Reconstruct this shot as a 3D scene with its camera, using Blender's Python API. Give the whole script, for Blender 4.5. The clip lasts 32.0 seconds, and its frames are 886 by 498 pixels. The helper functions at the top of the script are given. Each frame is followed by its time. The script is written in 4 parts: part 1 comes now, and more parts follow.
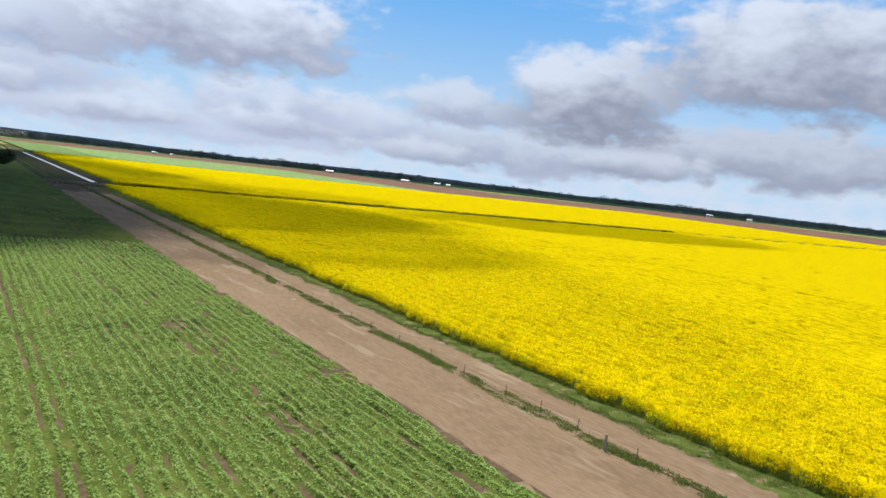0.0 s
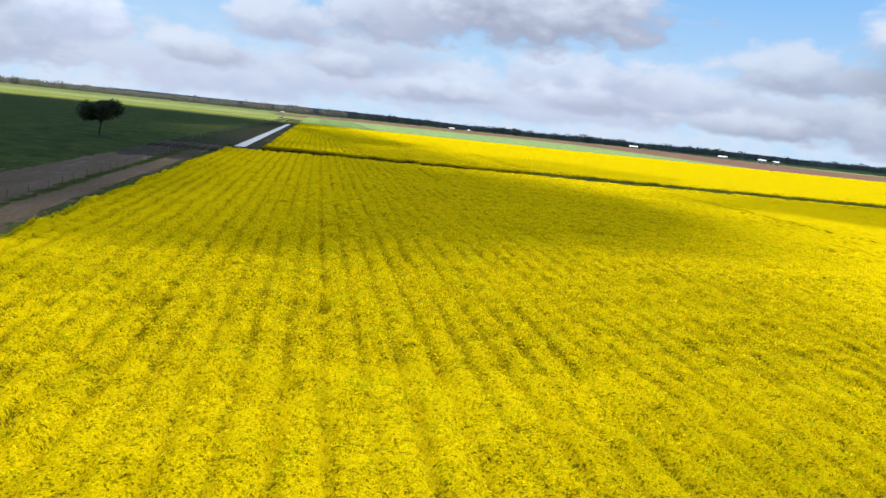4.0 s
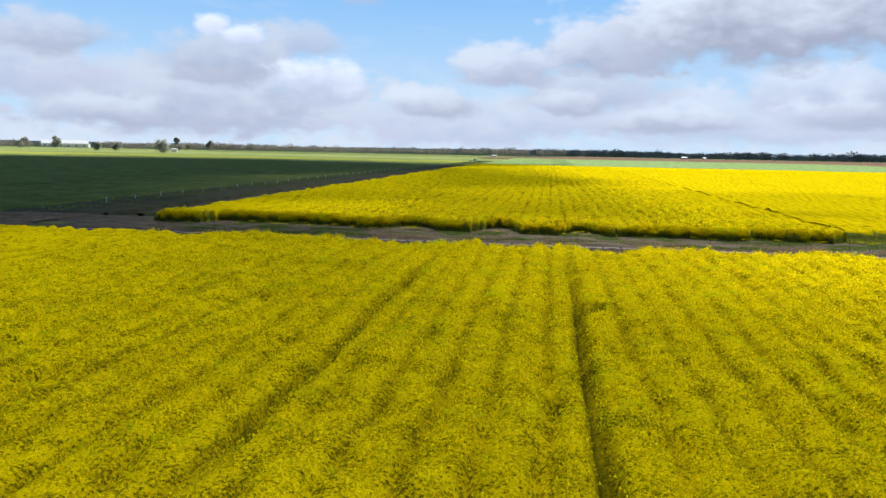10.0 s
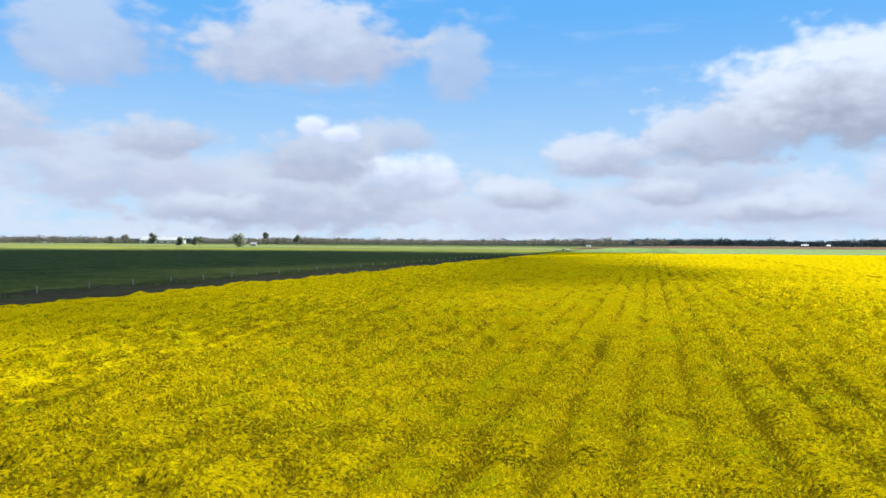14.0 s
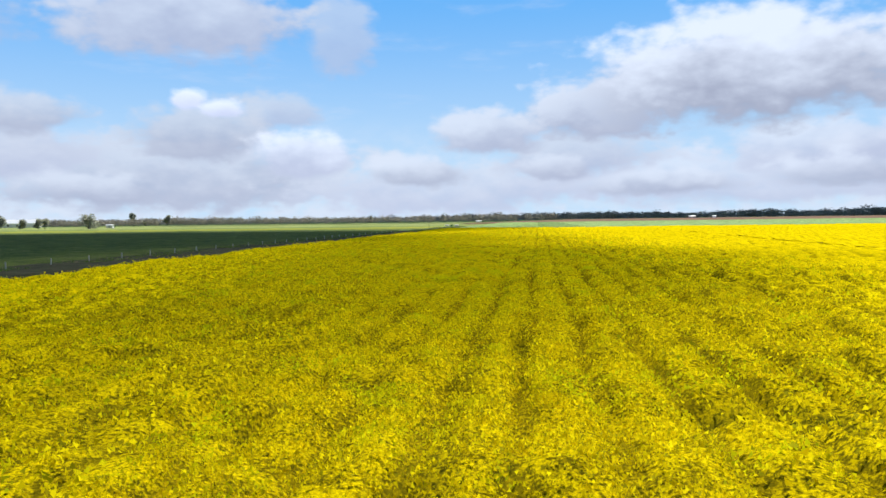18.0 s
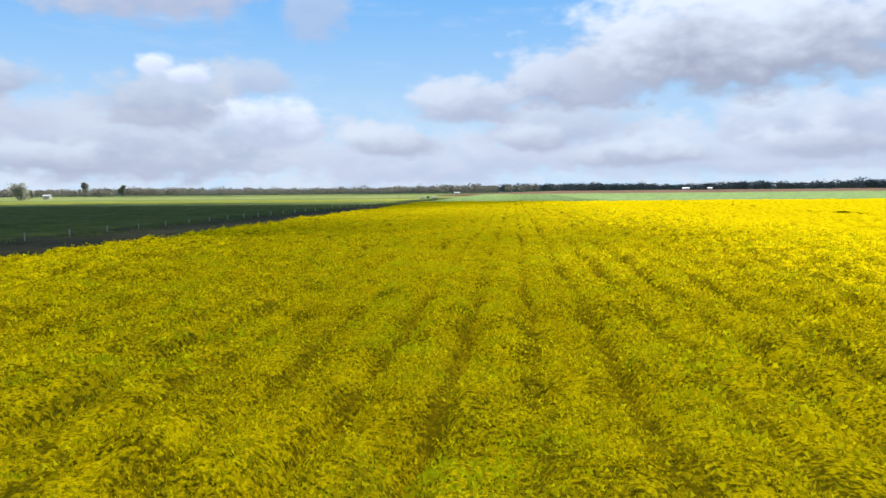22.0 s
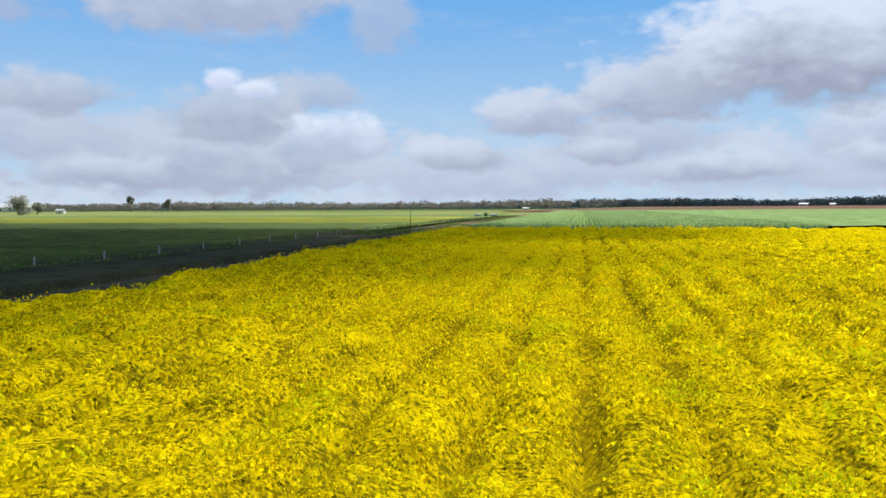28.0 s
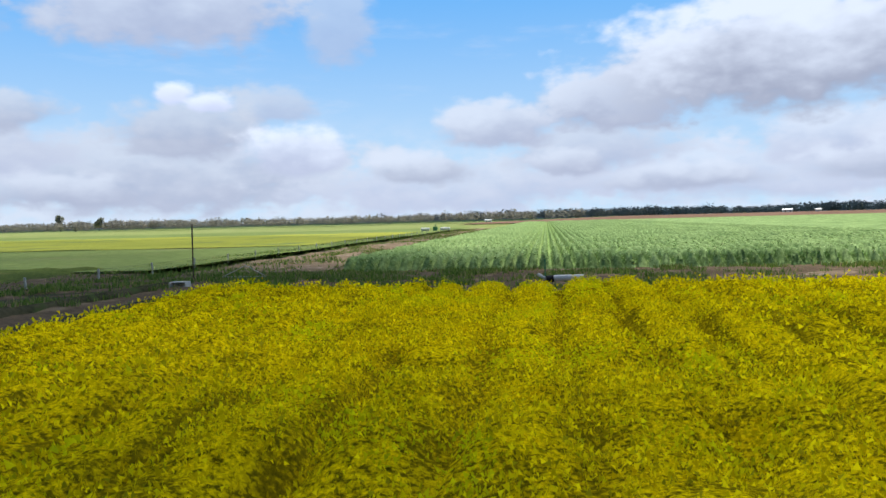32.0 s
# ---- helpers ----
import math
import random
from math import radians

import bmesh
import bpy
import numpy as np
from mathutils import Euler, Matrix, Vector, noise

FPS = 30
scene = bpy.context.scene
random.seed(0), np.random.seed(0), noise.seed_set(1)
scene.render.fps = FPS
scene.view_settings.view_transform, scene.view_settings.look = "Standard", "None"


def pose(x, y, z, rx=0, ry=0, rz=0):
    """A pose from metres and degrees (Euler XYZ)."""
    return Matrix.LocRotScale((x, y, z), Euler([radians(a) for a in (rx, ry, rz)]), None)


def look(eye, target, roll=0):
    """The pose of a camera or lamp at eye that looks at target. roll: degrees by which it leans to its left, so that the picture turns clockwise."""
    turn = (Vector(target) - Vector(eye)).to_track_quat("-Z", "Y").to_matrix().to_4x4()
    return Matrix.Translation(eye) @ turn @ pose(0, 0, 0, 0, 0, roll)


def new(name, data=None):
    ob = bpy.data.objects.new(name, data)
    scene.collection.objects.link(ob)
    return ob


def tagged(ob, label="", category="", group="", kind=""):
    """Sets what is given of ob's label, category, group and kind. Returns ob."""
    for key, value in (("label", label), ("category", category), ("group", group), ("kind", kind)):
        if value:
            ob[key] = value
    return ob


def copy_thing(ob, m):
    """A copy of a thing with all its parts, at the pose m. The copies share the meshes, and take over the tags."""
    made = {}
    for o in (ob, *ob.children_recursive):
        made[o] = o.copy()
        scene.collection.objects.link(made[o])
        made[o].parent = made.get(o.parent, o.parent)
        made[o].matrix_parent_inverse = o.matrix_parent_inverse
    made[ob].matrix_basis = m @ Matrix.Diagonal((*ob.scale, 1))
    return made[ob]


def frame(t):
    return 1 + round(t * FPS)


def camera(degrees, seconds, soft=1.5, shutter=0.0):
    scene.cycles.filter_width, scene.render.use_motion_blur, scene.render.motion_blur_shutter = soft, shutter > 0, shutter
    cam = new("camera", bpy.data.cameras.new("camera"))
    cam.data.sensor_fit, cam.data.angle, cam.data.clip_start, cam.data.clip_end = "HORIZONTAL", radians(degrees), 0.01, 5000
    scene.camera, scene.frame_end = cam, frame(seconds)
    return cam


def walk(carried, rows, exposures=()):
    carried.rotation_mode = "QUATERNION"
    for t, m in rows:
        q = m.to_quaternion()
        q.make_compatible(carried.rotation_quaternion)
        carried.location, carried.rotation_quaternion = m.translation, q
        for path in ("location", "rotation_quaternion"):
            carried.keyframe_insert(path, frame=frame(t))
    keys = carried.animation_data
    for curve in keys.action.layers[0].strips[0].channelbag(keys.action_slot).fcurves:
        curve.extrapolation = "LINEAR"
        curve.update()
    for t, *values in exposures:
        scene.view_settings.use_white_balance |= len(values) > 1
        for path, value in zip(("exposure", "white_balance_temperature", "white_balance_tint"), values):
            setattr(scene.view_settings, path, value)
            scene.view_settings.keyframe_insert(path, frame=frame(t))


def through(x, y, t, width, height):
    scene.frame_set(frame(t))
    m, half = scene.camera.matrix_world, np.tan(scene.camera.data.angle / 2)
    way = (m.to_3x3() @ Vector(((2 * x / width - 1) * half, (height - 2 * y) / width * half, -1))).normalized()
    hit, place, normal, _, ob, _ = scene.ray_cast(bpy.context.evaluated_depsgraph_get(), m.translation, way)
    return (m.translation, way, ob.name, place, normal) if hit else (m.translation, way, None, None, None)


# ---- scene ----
cam = camera(61.29, 32.0, soft=1.5)
# seconds, east, north, height, yaw to the left, pitch, lean to the left
PATH = [
    (0.0, -59.90, -285.01, 17.20, -33.59, -5.28, 6.61),
    (0.5, -48.23, -274.76, 16.75, -31.12, -6.16, 6.98),
    (1.0, -37.06, -264.27, 16.29, -28.17, -7.47, 7.03),
    (1.5, -26.73, -252.69, 15.52, -25.22, -8.79, 7.46),
    (2.0, -17.25, -241.31, 14.70, -22.23, -9.76, 7.35),
    (2.5, -8.86, -230.53, 14.29, -19.42, -10.23, 7.17),
    (4.5, 15.32, -168.14, 12.35, -7.74, -9.08, 4.84),
    (5.0, 19.83, -154.98, 11.98, -5.52, -8.73, 3.47),
    (5.5, 24.39, -143.49, 11.69, -2.77, -8.45, 3.25),
    (6.0, 28.05, -133.24, 11.69, -0.72, -7.97, 2.65),
    (6.5, 31.36, -123.50, 11.54, 0.63, -7.56, 2.06),
    (7.0, 34.13, -113.69, 11.62, 1.69, -7.27, 1.50),
    (7.5, 36.77, -103.41, 11.42, 2.70, -7.42, 1.03),
    (8.0, 38.91, -93.07, 11.18, 3.63, -7.61, 0.83),
    (8.5, 40.76, -82.47, 10.85, 4.47, -7.89, 1.28),
    (9.0, 42.20, -72.05, 10.29, 5.23, -7.83, 1.82),
    (9.5, 43.21, -61.62, 9.71, 6.28, -7.66, 2.25),
    (10.0, 43.87, -51.07, 9.37, 8.06, -7.49, 1.12),
    (10.5, 44.08, -40.47, 9.03, 9.98, -7.33, -0.63),
    (11.0, 44.04, -29.94, 8.61, 11.47, -6.66, -2.58),
    (11.5, 44.02, -19.29, 8.02, 12.69, -5.74, -4.23),
    (12.0, 43.79, -8.77, 7.58, 12.92, -4.38, -4.56),
    (12.5, 43.32, 1.48, 7.00, 14.33, -3.18, -3.42),
    (13.0, 42.84, 11.81, 6.50, 16.01, -2.81, -1.54),
    (13.5, 42.44, 22.30, 6.53, 16.39, -1.58, -1.05),
    (14.0, 42.61, 32.23, 6.28, 15.53, -0.48, 0.34),
    (14.5, 42.75, 41.37, 5.97, 13.67, -1.49, 0.40),
    (16.5, 39.64, 70.25, 5.26, 8.99, -3.05, 0.18),
    (17.0, 38.77, 79.04, 5.32, 8.37, -2.78, 0.21),
    (17.5, 37.94, 88.49, 5.29, 7.67, -2.48, -0.05),
    (18.0, 37.11, 98.38, 5.37, 7.28, -2.25, -0.74),
    (18.5, 36.10, 108.54, 5.54, 7.38, -2.19, -1.21),
    (19.0, 35.22, 118.82, 5.61, 7.74, -2.17, -0.92),
    (19.5, 34.45, 129.04, 5.68, 7.82, -2.30, -0.39),
    (20.0, 33.14, 139.35, 5.71, 6.99, -2.61, 0.11),
    (20.5, 31.63, 149.73, 5.65, 5.63, -3.17, -0.22),
    (21.0, 30.09, 159.98, 5.51, 4.68, -3.77, -0.73),
    (21.5, 28.59, 170.13, 5.32, 4.65, -4.22, -0.99),
    (22.0, 27.32, 180.43, 5.18, 5.45, -4.45, -0.53),
    (22.5, 26.37, 190.95, 5.14, 6.41, -4.50, 0.19),
    (23.0, 25.69, 201.62, 5.31, 6.96, -4.54, 0.69),
    (23.5, 24.95, 212.36, 5.39, 6.89, -4.56, 0.65),
    (24.0, 24.08, 223.18, 5.37, 6.58, -4.45, 0.31),
    (24.5, 23.35, 234.21, 5.24, 6.13, -4.18, 0.11),
    (25.0, 22.97, 245.61, 5.03, 5.66, -3.84, 0.17),
    (25.5, 22.31, 257.37, 4.91, 5.36, -3.59, 0.06),
    (27.5, 17.80, 307.18, 4.63, 9.24, -3.52, -0.27),
    (28.0, 16.81, 318.41, 4.69, 10.68, -3.22, -0.34),
    (28.5, 15.94, 329.21, 4.68, 11.28, -3.03, -0.32),
    (29.0, 15.08, 339.71, 4.52, 11.03, -2.90, -0.17),
    (29.5, 14.30, 350.14, 4.24, 10.10, -2.68, -0.21),
    (30.0, 13.59, 360.63, 4.14, 9.03, -2.44, -0.28),
    (30.5, 12.87, 371.05, 4.14, 8.56, -2.22, -0.59),
    (31.0, 12.30, 381.47, 4.12, 8.62, -2.06, -0.80),
    (31.5, 11.76, 391.85, 4.05, 8.54, -1.88, -1.35),
    (32.0, 11.12, 402.24, 4.10, 7.90, -2.24, -1.43),
]
EXPOSURES = [(0.0, 0.34), (2.5, 0.28), (4.5, 0.45), (25.5, 0.45), (27.5, 0.25), (29.5, 0.25), (31.0, 0.45), (32.0, 0.45)]
walk(cam, [(t, pose(x, y, z, 90 + p, 0, w) @ pose(0, 0, 0, 0, 0, r)) for t, x, y, z, w, p, r in PATH], EXPOSURES)

# ---- light: a broken sky, sun high ahead ----
SUN_AZ, SUN_EL = 20.0, 55.0  # degrees from north towards east, degrees up
sun_way = Vector((math.sin(radians(SUN_AZ)) * math.cos(radians(SUN_EL)), math.cos(radians(SUN_AZ)) * math.cos(radians(SUN_EL)), math.sin(radians(SUN_EL))))
world = bpy.data.worlds.new("sky")
scene.world = world
world.use_nodes = True
wn = world.node_tree
sky = wn.nodes.new("ShaderNodeTexSky")
sky.sky_type = "NISHITA"
sky.sun_disc = False
sky.sun_elevation, sky.sun_rotation = radians(SUN_EL), radians(SUN_AZ)
wn.nodes["Background"].inputs["Strength"].default_value = 0.07
wn.links.new(sky.outputs["Color"], wn.nodes["Background"].inputs["Color"])
sun = new("sun", bpy.data.lights.new("sun", "SUN"))
sun.data.energy, sun.data.angle, sun.data.color = 4.2, radians(0.55), (1.0, 0.96, 0.88)
sun.matrix_world = look((0, 0, 900), Vector((0, 0, 900)) - sun_way)


# ---- materials ----
class Nodes:
    """Short hand for a node tree."""

    def __init__(self, name):
        self.mat = bpy.data.materials.new(name)
        self.mat.use_nodes = True
        self.t = self.mat.node_tree
        self.bsdf = self.t.nodes["Principled BSDF"]
        self.out = self.t.nodes["Material Output"]

    def node(self, kind, operation="", clamp=False, data="", interpolation=""):
        n = self.t.nodes.new(kind)
        if operation:
            n.operation = operation
        if clamp:
            n.use_clamp = True
        if data:
            n.data_type = data
        if interpolation:
            n.interpolation_type = interpolation
        return n

    def put(self, socket, value):
        if hasattr(value, "is_output"):
            self.t.links.new(value, socket)
        else:
            socket.default_value = value

    def coords(self):
        return self.node("ShaderNodeNewGeometry").outputs["Position"]

    def scaled(self, vec, s):
        n = self.node("ShaderNodeVectorMath", operation="MULTIPLY")
        self.put(n.inputs[0], vec)
        n.inputs[1].default_value = s
        return n.outputs[0]

    def noise(self, vec, scale, detail=3.0, rough=0.55):
        n = self.node("ShaderNodeTexNoise")
        self.put(n.inputs["Vector"], vec)
        n.inputs["Scale"].default_value, n.inputs["Detail"].default_value, n.inputs["Roughness"].default_value = scale, detail, rough
        return n.outputs["Fac"]

    def math(self, op, a, b=0.0, c=None, clamp=False):
        n = self.node("ShaderNodeMath", operation=op, clamp=clamp)
        self.put(n.inputs[0], a)
        self.put(n.inputs[1], b)
        if c is not None:
            self.put(n.inputs[2], c)
        return n.outputs[0]

    def span(self, v, lo, hi, a=0.0, b=1.0):
        n = self.node("ShaderNodeMapRange", interpolation="SMOOTHSTEP")
        self.put(n.inputs["Value"], v)
        for k, x in (("From Min", lo), ("From Max", hi), ("To Min", a), ("To Max", b)):
            self.put(n.inputs[k], x)
        return n.outputs["Result"]

    def mix(self, fac, a, b):
        n = self.node("ShaderNodeMix", data="RGBA")
        self.put(n.inputs[0], fac)
        self.put(n.inputs[6], a if hasattr(a, "is_output") else (*a, 1))
        self.put(n.inputs[7], b if hasattr(b, "is_output") else (*b, 1))
        return n.outputs[2]

    def bump(self, height, strength, distance=0.1):
        n = self.node("ShaderNodeBump")
        self.put(n.inputs["Height"], height)
        n.inputs["Strength"].default_value, n.inputs["Distance"].default_value = strength, distance
        self.put(self.bsdf.inputs["Normal"], n.outputs["Normal"])

    def surface(self, colour, rough=0.85, spec=0.25, metal=0.0):
        self.put(self.bsdf.inputs["Base Color"], colour if hasattr(colour, "is_output") else (*colour, 1))
        self.put(self.bsdf.inputs["Roughness"], rough)
        self.bsdf.inputs["Specular IOR Level"].default_value = spec
        self.bsdf.inputs["Metallic"].default_value = metal
        return self.mat

    def island(self):
        return self.node("ShaderNodeNewGeometry").outputs["Random Per Island"]


def mottled(name, a, b, fine=6.0, coarse=0.35, rough=0.9, bump=0.3, c=None, depth=0.05, along=1.0):
    """Two colours mingled at a fine and a coarse scale, a third in stains."""
    m = Nodes(name)
    p = m.scaled(m.coords(), (1.0, along, 1.0))
    f, g = m.noise(p, fine, 4.0, 0.65), m.noise(p, coarse, 3.0)
    v = m.math("ADD", m.math("MULTIPLY", f, 0.6), m.math("MULTIPLY", g, 0.4))
    col = m.mix(m.span(v, 0.36, 0.64), a, b)
    if c:
        col = m.mix(m.span(m.noise(p, coarse * 2.3, 3.0), 0.55, 0.68), col, c)
    if bump:
        m.bump(f, bump, depth)
    return m.surface(col, rough, 0.02)


def plain(name, colour, rough=0.6, metal=0.0, wear=0.25):
    m = Nodes(name)
    v = m.noise(m.coords(), 9.0, 3.0)
    dark = tuple(x * (1 - wear) for x in colour)
    return m.surface(m.mix(m.span(v, 0.35, 0.65), dark, colour), rough, 0.3, metal)


def leafy(name, a, b, c, through=0.35, rough=0.6, spec=0.05, fresh=None, spent=None):
    """Small loose leaves or petals, each of its own shade, letting some light through; fresh and spent tint patches of them."""
    m = Nodes(name)
    r = m.island()
    col = m.mix(m.span(r, 0.1, 0.75), a, b)
    col = m.mix(m.span(r, 0.86, 0.9), col, c)
    if fresh:
        p = m.coords()
        col = m.mix(m.math("MULTIPLY", m.span(m.noise(p, 0.42, 3.0, 0.6), 0.50, 0.68), 0.75), col, fresh)
        col = m.mix(m.math("MULTIPLY", m.span(m.noise(m.scaled(p, (1.0, 0.7, 1.0)), 0.9, 3.0, 0.6), 0.55, 0.72), 0.6), col, spent)
    m.surface(col, rough, spec)
    tr = m.node("ShaderNodeBsdfTranslucent")
    m.put(tr.inputs["Color"], col)
    mx = m.node("ShaderNodeMixShader")
    mx.inputs[0].default_value = through
    m.t.links.new(m.bsdf.outputs[0], mx.inputs[1])
    m.t.links.new(tr.outputs[0], mx.inputs[2])
    m.t.links.new(mx.outputs[0], m.out.inputs["Surface"])
    return m.mat


BED = 1.8  # metres from furrow to furrow


def canola_canopy(name, few, rich, grain=4.2, rows=0.6, leafy_gain=1.0):
    """Flower heads over leaves, in beds with furrows between them, whose shade is put into a dark leaf colour. few:
    how far dark leaf colour outweighs heads.
    """
    m = Nodes(name)
    p = m.coords()
    sep = m.node("ShaderNodeSeparateXYZ")
    m.put(sep.inputs[0], p)
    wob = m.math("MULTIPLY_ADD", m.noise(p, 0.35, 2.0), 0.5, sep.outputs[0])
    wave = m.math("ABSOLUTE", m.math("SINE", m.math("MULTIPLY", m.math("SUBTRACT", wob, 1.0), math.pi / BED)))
    # furrows lose bloom and take dark leaf colour in place of shade
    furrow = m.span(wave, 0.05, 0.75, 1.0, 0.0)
    # where bare, bloom is missing and shade is painted into the leaf colour
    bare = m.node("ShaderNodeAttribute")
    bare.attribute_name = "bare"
    patchy = m.span(m.noise(m.scaled(p, (1.0, 0.10, 1.0)), 0.55, 3.0), 0.30, 0.55, 0.35, 1.0)
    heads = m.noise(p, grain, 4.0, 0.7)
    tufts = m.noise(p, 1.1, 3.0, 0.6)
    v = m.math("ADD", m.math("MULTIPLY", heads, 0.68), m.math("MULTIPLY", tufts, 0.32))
    bloom = m.mix(m.noise(p, 0.05, 3.0), (0.92 * rich, 0.69 * rich, 0.002), (0.98 * rich, 0.77 * rich, 0.002))
    if rich < 0.87:      # scattered bright heads over duller ones
        fleck = m.noise(p, grain * 2.2, 2.0, 0.6)
        bloom = m.mix(m.span(fleck, 0.42, 0.60), (0.52, 0.39, 0.002), bloom)
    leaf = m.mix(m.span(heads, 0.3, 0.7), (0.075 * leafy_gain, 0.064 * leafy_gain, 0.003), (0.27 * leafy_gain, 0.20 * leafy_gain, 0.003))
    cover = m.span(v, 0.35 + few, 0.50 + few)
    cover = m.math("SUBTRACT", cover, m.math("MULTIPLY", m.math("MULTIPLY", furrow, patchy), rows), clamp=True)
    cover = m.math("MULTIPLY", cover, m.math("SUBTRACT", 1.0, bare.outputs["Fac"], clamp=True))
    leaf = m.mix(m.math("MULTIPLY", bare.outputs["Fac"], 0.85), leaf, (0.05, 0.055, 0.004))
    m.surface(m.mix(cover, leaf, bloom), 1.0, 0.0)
    return m.mat


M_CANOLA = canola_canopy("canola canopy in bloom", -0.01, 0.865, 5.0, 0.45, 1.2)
# brighter canopy with fewer dark gaps, for the sunlit southern end
M_BLOOM = canola_canopy("brighter canola for the sunlit end", 0.01, 0.86, 6.0, 0.42, 1.3)
# near canopies get more dark gap colour, for the shade between heads
M_UNDER_SOUTH = canola_canopy("canola darkened between its flower heads", 0.04, 0.85, 8.0, 0.55, 1.15)
M_UNDER = canola_canopy("canola darkened below the flower heads", 0.072, 0.86, 9.0, 0.75, 1.15)
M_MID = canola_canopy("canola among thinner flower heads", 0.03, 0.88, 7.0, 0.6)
M_SKIRT = mottled("canola stems and lower leaves", (0.12, 0.15, 0.02), (0.26, 0.27, 0.035), 9.0, 1.5, c=(0.46, 0.38, 0.015), bump=0.4, depth=0.05)
M_FLOWER = leafy("canola flowers", (0.58, 0.44, 0.002), (1.0, 0.84, 0.006), (0.36, 0.32, 0.01), 0.62, 1.0, 0.0, (0.62, 0.68, 0.006), (0.66, 0.43, 0.002))
M_STEM = leafy("canola stems and leaves", (0.10, 0.15, 0.025), (0.24, 0.29, 0.045), (0.50, 0.42, 0.01), 0.4)
M_SOIL = mottled("brown soil", (0.16, 0.115, 0.07), (0.27, 0.195, 0.125), 5.0, 0.25, c=(0.33, 0.26, 0.19))
M_TRACK = mottled("packed dirt of the track", (0.21, 0.143, 0.085), (0.295, 0.208, 0.13), 4.0, 0.22, bump=0.2, c=(0.32, 0.24, 0.16), along=0.2)
M_DARKSOIL = mottled("dark brown soil", (0.085, 0.06, 0.035), (0.17, 0.12, 0.075), 4.0, 0.3, c=(0.22, 0.16, 0.10))
M_HEADLAND = mottled("grey brown headland earth", (0.075, 0.057, 0.038), (0.165, 0.128, 0.093), 3.0, 0.3, c=(0.06, 0.078, 0.028), along=1.9)
M_BEDSOIL = mottled("dark furrowed soil", (0.034, 0.025, 0.018), (0.078, 0.058, 0.042), 4.0, 0.4, c=(0.10, 0.078, 0.058), along=0.5)
M_BANK = mottled("dark earth with low weeds", (0.03, 0.034, 0.014), (0.085, 0.075, 0.04), 4.0, 0.3, c=(0.06, 0.08, 0.025))
M_YOUNG = mottled("young olive green crop", (0.125, 0.17, 0.045), (0.21, 0.265, 0.08), 0.8, 0.02, bump=0.0, c=(0.22, 0.24, 0.085))
M_LIME = mottled("yellowing young crop", (0.27, 0.30, 0.045), (0.39, 0.39, 0.06), 0.8, 0.03, bump=0.0, c=(0.19, 0.24, 0.07))
M_GRASS = mottled("short verge grass", (0.06, 0.095, 0.02), (0.14, 0.17, 0.042), 6.0, 0.5, c=(0.28, 0.20, 0.115))
M_BLADE = leafy("grass blades", (0.085, 0.15, 0.028), (0.20, 0.28, 0.055), (0.38, 0.31, 0.14), 0.45)
M_STRAW = leafy("dry reeds", (0.32, 0.22, 0.13), (0.55, 0.42, 0.28), (0.2, 0.15, 0.09), 0.35)
# base colour darkened to hold the cloud shade over most of the crop
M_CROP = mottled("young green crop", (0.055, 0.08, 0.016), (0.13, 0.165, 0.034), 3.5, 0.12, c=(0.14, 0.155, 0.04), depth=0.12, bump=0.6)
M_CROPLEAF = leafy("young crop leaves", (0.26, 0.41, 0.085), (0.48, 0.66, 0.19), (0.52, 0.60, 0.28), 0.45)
M_BEAN = mottled("tall green row crop", (0.12, 0.20, 0.06), (0.33, 0.45, 0.17), 3.0, 0.2, depth=0.15, bump=0.6)
M_BEANLEAF = leafy("row crop leaves", (0.15, 0.25, 0.07), (0.36, 0.50, 0.19), (0.46, 0.54, 0.25), 0.3)
M_PALE = mottled("pale pasture", (0.17, 0.22, 0.055), (0.30, 0.33, 0.12), 0.5, 0.012, bump=0.0, c=(0.26, 0.27, 0.10))
M_BROWN = mottled("ploughed brown field", (0.16, 0.085, 0.055), (0.25, 0.15, 0.10), 0.6, 0.02, bump=0.0)
M_WOOD = plain("grey weathered wood", (0.42, 0.38, 0.32), 0.85)
M_STEEL = plain("rusty steel post", (0.10, 0.07, 0.055), 0.8)
M_PALEPOST = plain("pale concrete", (0.62, 0.60, 0.55), 0.85)
M_CONCRETE = plain("bright concrete", (0.62, 0.60, 0.54), 0.85)
M_WHITE = plain("white painted metal", (0.80, 0.80, 0.78), 0.5, wear=0.1)
M_PIPE = plain("black polythene", (0.02, 0.02, 0.02), 0.8)
M_BARK = mottled("bark", (0.05, 0.04, 0.03), (0.12, 0.10, 0.08), 8.0, 1.0)
M_TREE = leafy("eucalypt leaves", (0.075, 0.095, 0.05), (0.17, 0.19, 0.10), (0.25, 0.25, 0.15), 0.4)
# distance haze is put into these paler, greyer leaf colours
M_WOODS = leafy("hazy distant woodland leaves", (0.17, 0.165, 0.14), (0.28, 0.26, 0.21), (0.38, 0.33, 0.28), 0.6)
M_FARTREE = leafy("hazy far gum leaves", (0.30, 0.32, 0.25), (0.46, 0.46, 0.37), (0.56, 0.54, 0.45), 0.5)
M_ROOF = plain("pale metal roof", (0.72, 0.72, 0.72), 0.5, wear=0.12)
M_GREENPAINT = plain("green painted steel", (0.05, 0.22, 0.10), 0.5)


def ditch_water(name, colour, rough, spec):
    m = Nodes(name)
    m.bump(m.noise(m.coords(), 1.6, 2.0), 0.05, 0.05)
    return m.surface(colour, rough, spec)


M_WATER = ditch_water("still muddy water", (0.16, 0.13, 0.10), 0.06, 0.6)
